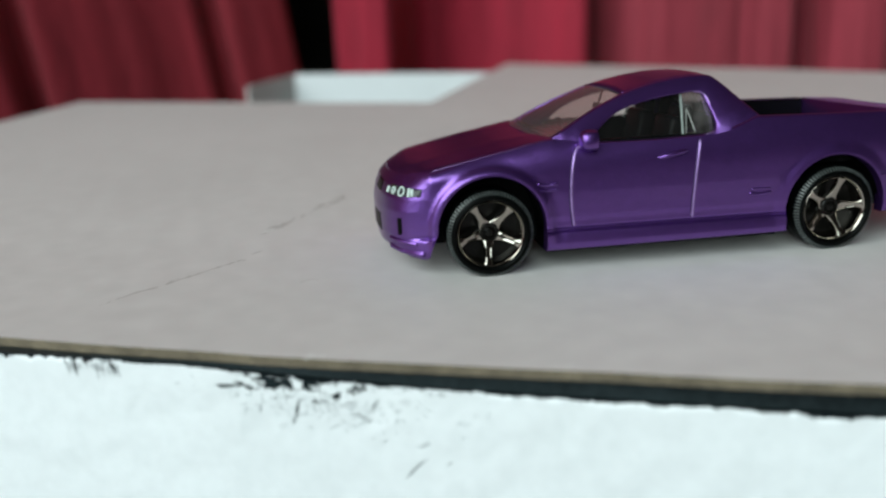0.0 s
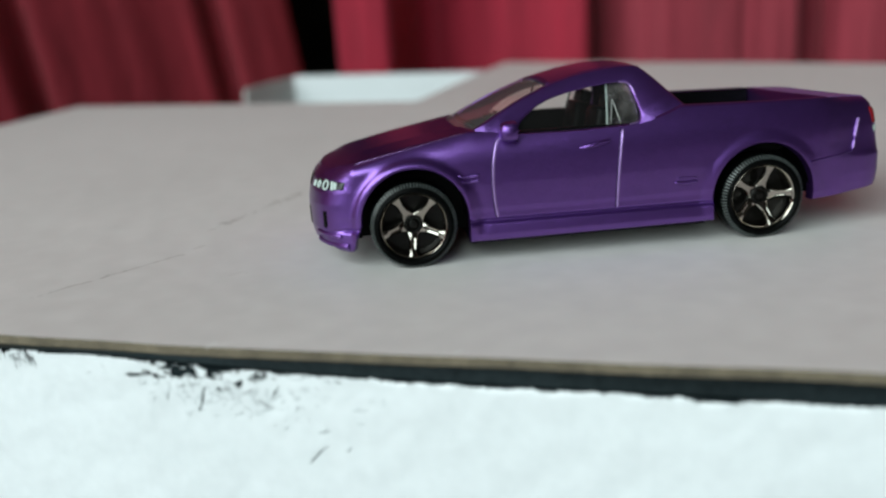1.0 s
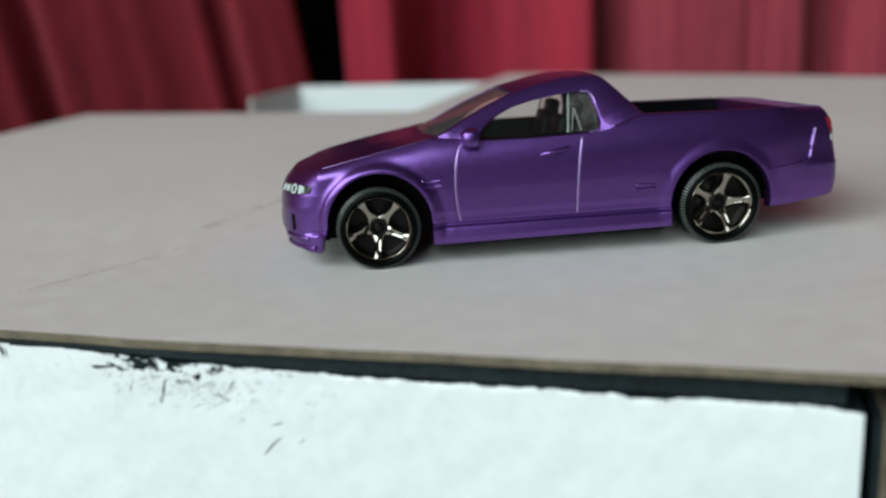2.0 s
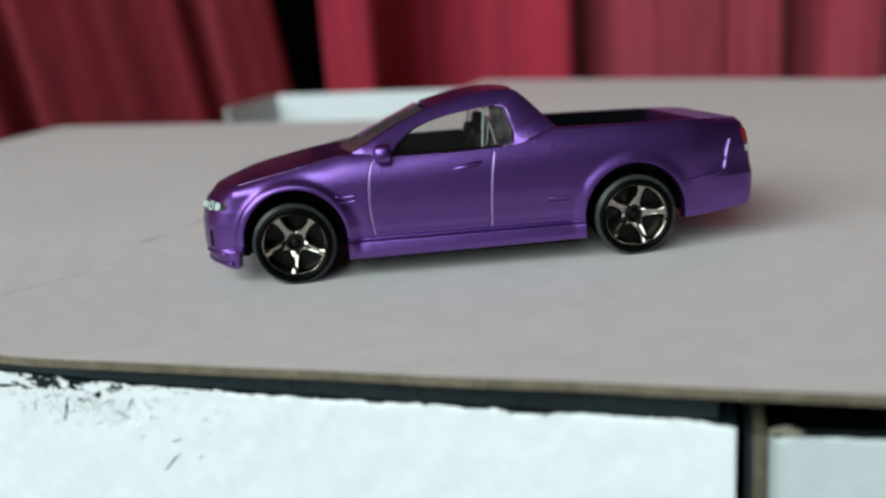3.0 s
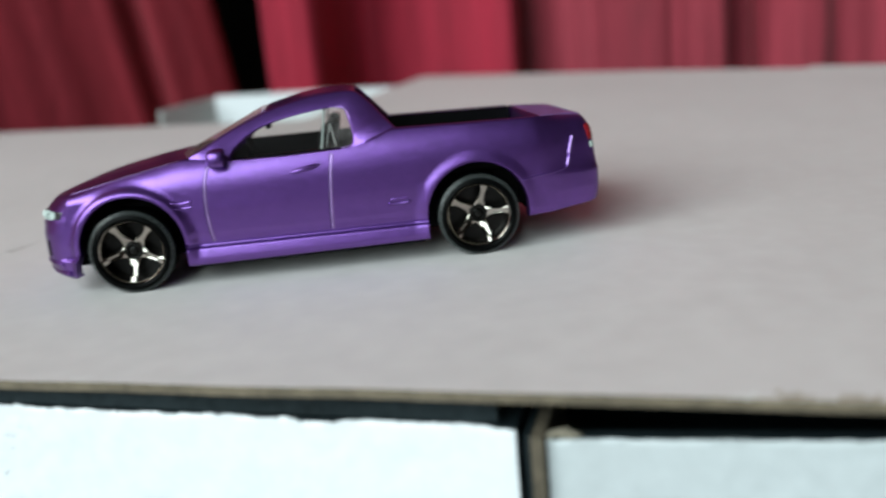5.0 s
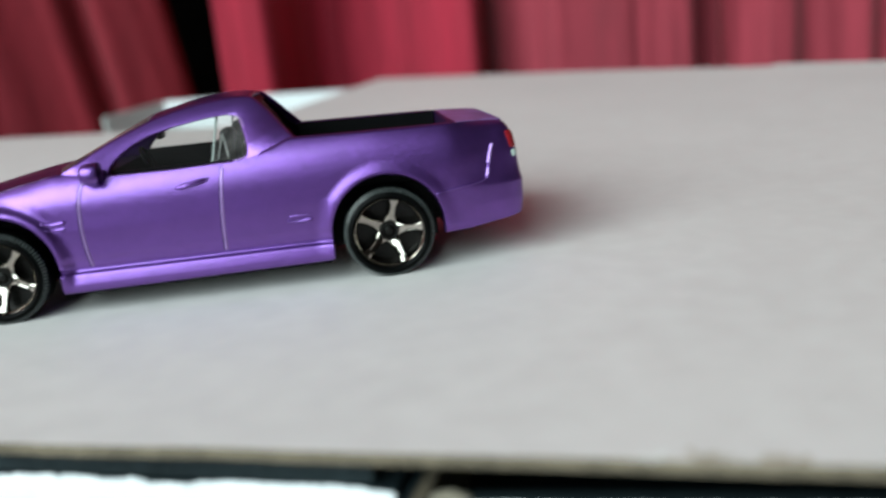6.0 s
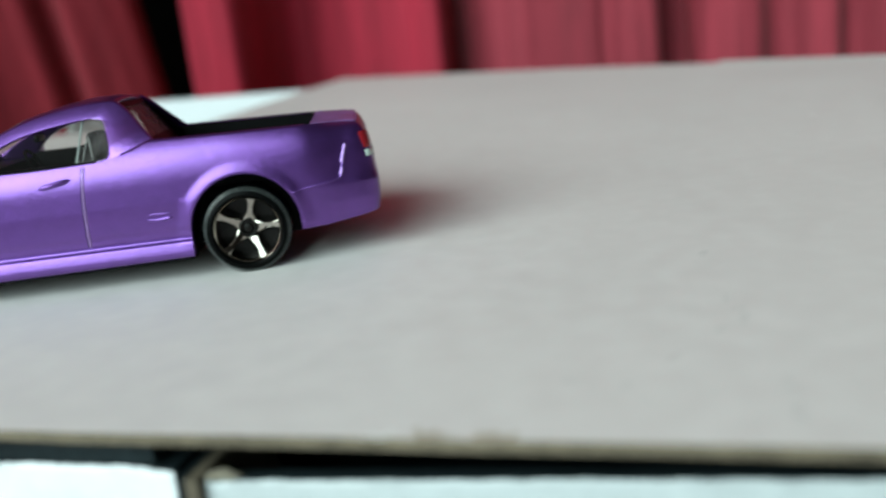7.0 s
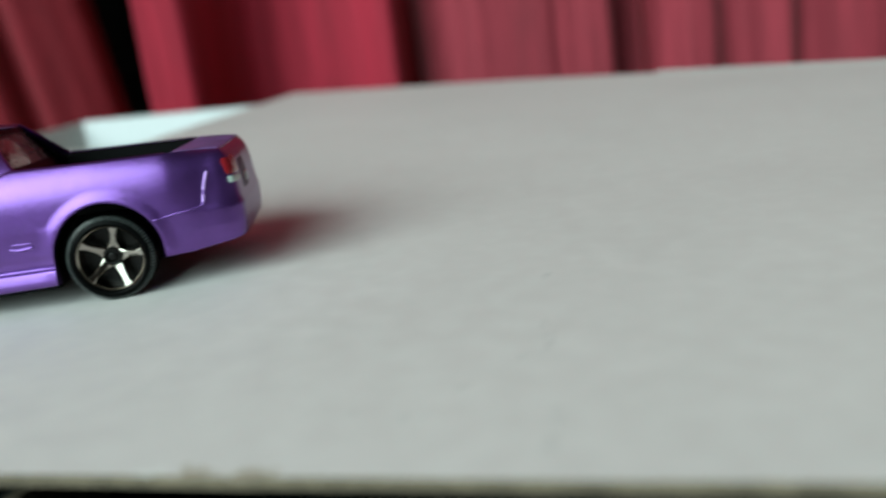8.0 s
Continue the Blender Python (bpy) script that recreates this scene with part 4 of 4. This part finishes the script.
bead("chin", [(-12.6, 3.35), (-11.8, 3.1), (-10.6, 2.95), (-9.4, 2.9), (-8.5, 2.9)], 0.45, PAINT, -0.12, "rounded lower lip of the bumper")
bead("side_vent", [(5.4, 10.75), (6.6, 10.55), (8.1, 10.7)], 0.2, PAINT, 0.04, "small moulded side vent")
bead("side_vent", [(5.8, 10.0), (6.9, 9.9), (8.0, 10.0)], 0.16, PAINT, 0.02)
bead("badge", [(32.8, 7.75), (34, 7.6), (35.8, 7.75)], 0.22, PAINT, 0.02, "small moulded badge")
bead("badge_shadow_line", [(33.1, 8.25), (34, 8.32), (35.7, 8.25)], 0.1, PAINT, 0.02)
handle = part("door_handle", leaned(tube([skin(length_at(x), z, o) for x, z, o in ((20.7, 13.0, -0.12), (21.4, 13.14, 0.1), (22.7, 13.38, 0.2), (24.0, 13.6, 0.12), (24.7, 13.72, -0.12))], 0.32, 10)), PAINT, car, "moulded door handle")
RD = PL[-1]
patch("tail_lamp", ((length_at(60.2), RD - 6.6, 13.0, 12.8), (length_at(59.7), RD - 7.0, 15.3, 15.5)), REDINK, 0.09, "red printed tail lamp", 14)
patch("tail_lamp_stripe", ((length_at(60.3), RD - 6.8, 12.0, 11.8), (length_at(60.2), RD - 6.8, 12.95, 12.75)), WHITEINK, 0.09, "pale printed lamp stripe", 12)
# dark patch that puts the rear face's shade into colour
patch("tailgate_shade", ((RD - 6.3, RD, 10.2, 10.2), (RD - 6.3, RD, 14.6, 14.6)), DARKPURPLE, 0.06, "dark patch for the shade on the tailgate face", 10)
patch("number_panel", ((RD - 3.6, RD, 10.8, 10.8), (RD - 3.6, RD, 12.6, 12.6)), SMOKE, 0.14, "dark panel on the tailgate", 6)

for s in (-1, 1):
    bm = bmesh.new()
    bmesh.ops.create_uvsphere(bm, u_segments=24, v_segments=14, radius=1.0)
    for v in bm.verts:
        v.co = Vector([math.copysign(abs(q) ** 0.72, q) for q in v.co]) * 1.05
        v.co.x = v.co.x * 1.4 + 0.15 * v.co.y
        if v.co.x > 0.62:
            v.co.x = 0.62 + 0.15 * (v.co.x - 0.62)
        v.co.y *= 1.35
        v.co.z *= 1.2
    m = taken(bm)
    stalk = taken(rounded_box(11.7, 13.0, -13.4, -11.8, 14.9, 15.9, 0.25))
    near = joined(moved(m, Matrix.Translation((12.15, -14.1, 15.75))), stalk)
    if s > 0:
        near = ([(x, -y, z) for x, y, z in near[0]], [tuple(reversed(q)) for q in near[1]])
    part("door_mirror", leaned(near), PAINT, car, "purple rounded door mirror")


# black linings of the wheel arches
for cx, cz, r in ARCHES:
    for s in (-1, 1):
        rows = []
        for a in np.linspace(math.radians(183), math.radians(-3), 30):
            x, z = cx + (r - 0.06) * math.cos(a), cz + (r - 0.06) * math.sin(a)
            rows.append([(x, s * y, max(z, 4.6)) for y in (12.75, 11, 9, 7.5)] + [(cx + 0.5 * (x - cx), s * 7.5, cz + 0.5 * (z - cz))])
        part("arch_lining", leaned(grid(rows)), BLACK, car, "black wheel arch lining")


# wheels
def spoke_wheel():
    """Meshes of a tyre with shoulder tread and a dark five-spoke rim; the outer face looks to -y."""
    R = 5.4
    side = [(4.12, 0.6), (4.25, 0.05), (4.5, -0.13), (4.75, -0.05), (R - 0.36, 0.1), (R - 0.1, 0.42), (R, 0.95), (R, 2.2), (R, 3.6), (R - 0.3, 4.2), (4.2, 4.4), (4.0, 4.2)]
    turns = []
    for k in range(328):
        a, low = 2 * math.pi * k / 328, k % 4 > 1
        row = [(r - (0.1 if low and i in (5, 6) else 0), y) for i, (r, y) in enumerate(side)]
        turns.append([(r * math.cos(a), y, r * math.sin(a)) for r, y in row])
    tyre = grid(turns + turns[:1])
    ring = lathe([(4.24, 0.7), (4.22, 0.2), (4.1, 0.1), (3.92, 0.26), (3.82, 0.9), (3.8, 2.85)], 64)
    back = lathe([(3.85, 2.8), (2.0, 2.95), (0.0, 2.9)], 48)
    star = []
    for k in range(5):
        a = math.pi / 2 + 2 * math.pi * k / 5
        rows = []
        for r, w, y in ((0.85, 0.86, 1.45), (1.35, 0.62, 1.3), (2.1, 0.47, 1.0), (2.9, 0.40, 0.68), (3.5, 0.45, 0.42), (3.98, 0.7, 0.28)):
            rows.append([(r, y + 0.75, -w), (r, y + 0.12, -w), (r, y - 0.03, -w * 0.66), (r, y + 0.05, 0), (r, y - 0.03, w * 0.66), (r, y + 0.12, w), (r, y + 0.75, w)])
        star.append(moved(grid(rows), Matrix.Rotation(-a, 4, "Y")))
    hub = lathe([(1.2, 2.0), (1.18, 1.25), (1.06, 1.12), (0.8, 1.16), (0.7, 1.5)], 36)
    core = lathe([(0.72, 1.5), (0.58, 1.44), (0.5, 1.2), (0.3, 1.14), (0.0, 1.14)], 12)
    bits = []
    for k in range(82):
        a = 2 * math.pi * k / 82
        v = []
        for da in (-0.017, 0.017):
            for r, y in ((R - 0.4, 0.14), (R - 0.46, -0.07), (R - 0.02, 0.24), (R + 0.02, 0.5)):
                v.append((r * math.cos(a + da), y, r * math.sin(a + da)))
        bits.append((v, [(0, 1, 2, 3), (7, 6, 5, 4), (1, 5, 6, 2), (2, 6, 7, 3), (0, 4, 5, 1)]))
    return tyre, joined(ring, *star), back, hub, core, joined(*bits)


TYRE, RIM, DISH, CUP, CORE, RIBS = spoke_wheel()
first = empty("wheel", 0, -13.15, 5.0)
first.parent = car
part("tyre", fixed(TYRE), RUBBER, first, "black ribbed plastic tyre", sharp=40)
tagged(part("tread_ribs", fixed(RIBS), RIB, first, "fine moulded ribs round the tyre shoulder", smooth=False), kind="stuff")
part("rim", RIM, CHROME, first, "dark chrome five-spoke rim", sharp=50)
part("dish", DISH, DARKRIM, first, "dark recess behind the spokes")
part("hub_ring", CUP, DARKRIM, first, "black hub ring")
part("hub_cap", CORE, DARKRIM, first, "dark hub", sharp=30)


def wheel_at(x, near, turn):
    m = Matrix.Translation((x * MM, (-14.0 if near else 13.6) * MM, 5.0 * MM)) @ Matrix.Rotation(0 if near else math.pi, 4, "Z") @ Matrix.Rotation(radians(turn), 4, "Y")
    return m


for x, near, turn in ((44.5, True, 14), (-0.4, False, 10), (44.5, False, 40)):
    copy_thing(first, wheel_at(x, near, turn))
first.matrix_basis = wheel_at(-0.4, True, 40.5)
axle = [moved(lathe([(0, -11), (0.6, -11), (0.6, 11), (0, 11)], 12), Matrix.Translation((x, 0, 5.0))) for x in (-0.4, 44.5)]
for a in axle:
    part("axle", a, CHROME, car, "thin steel axle")
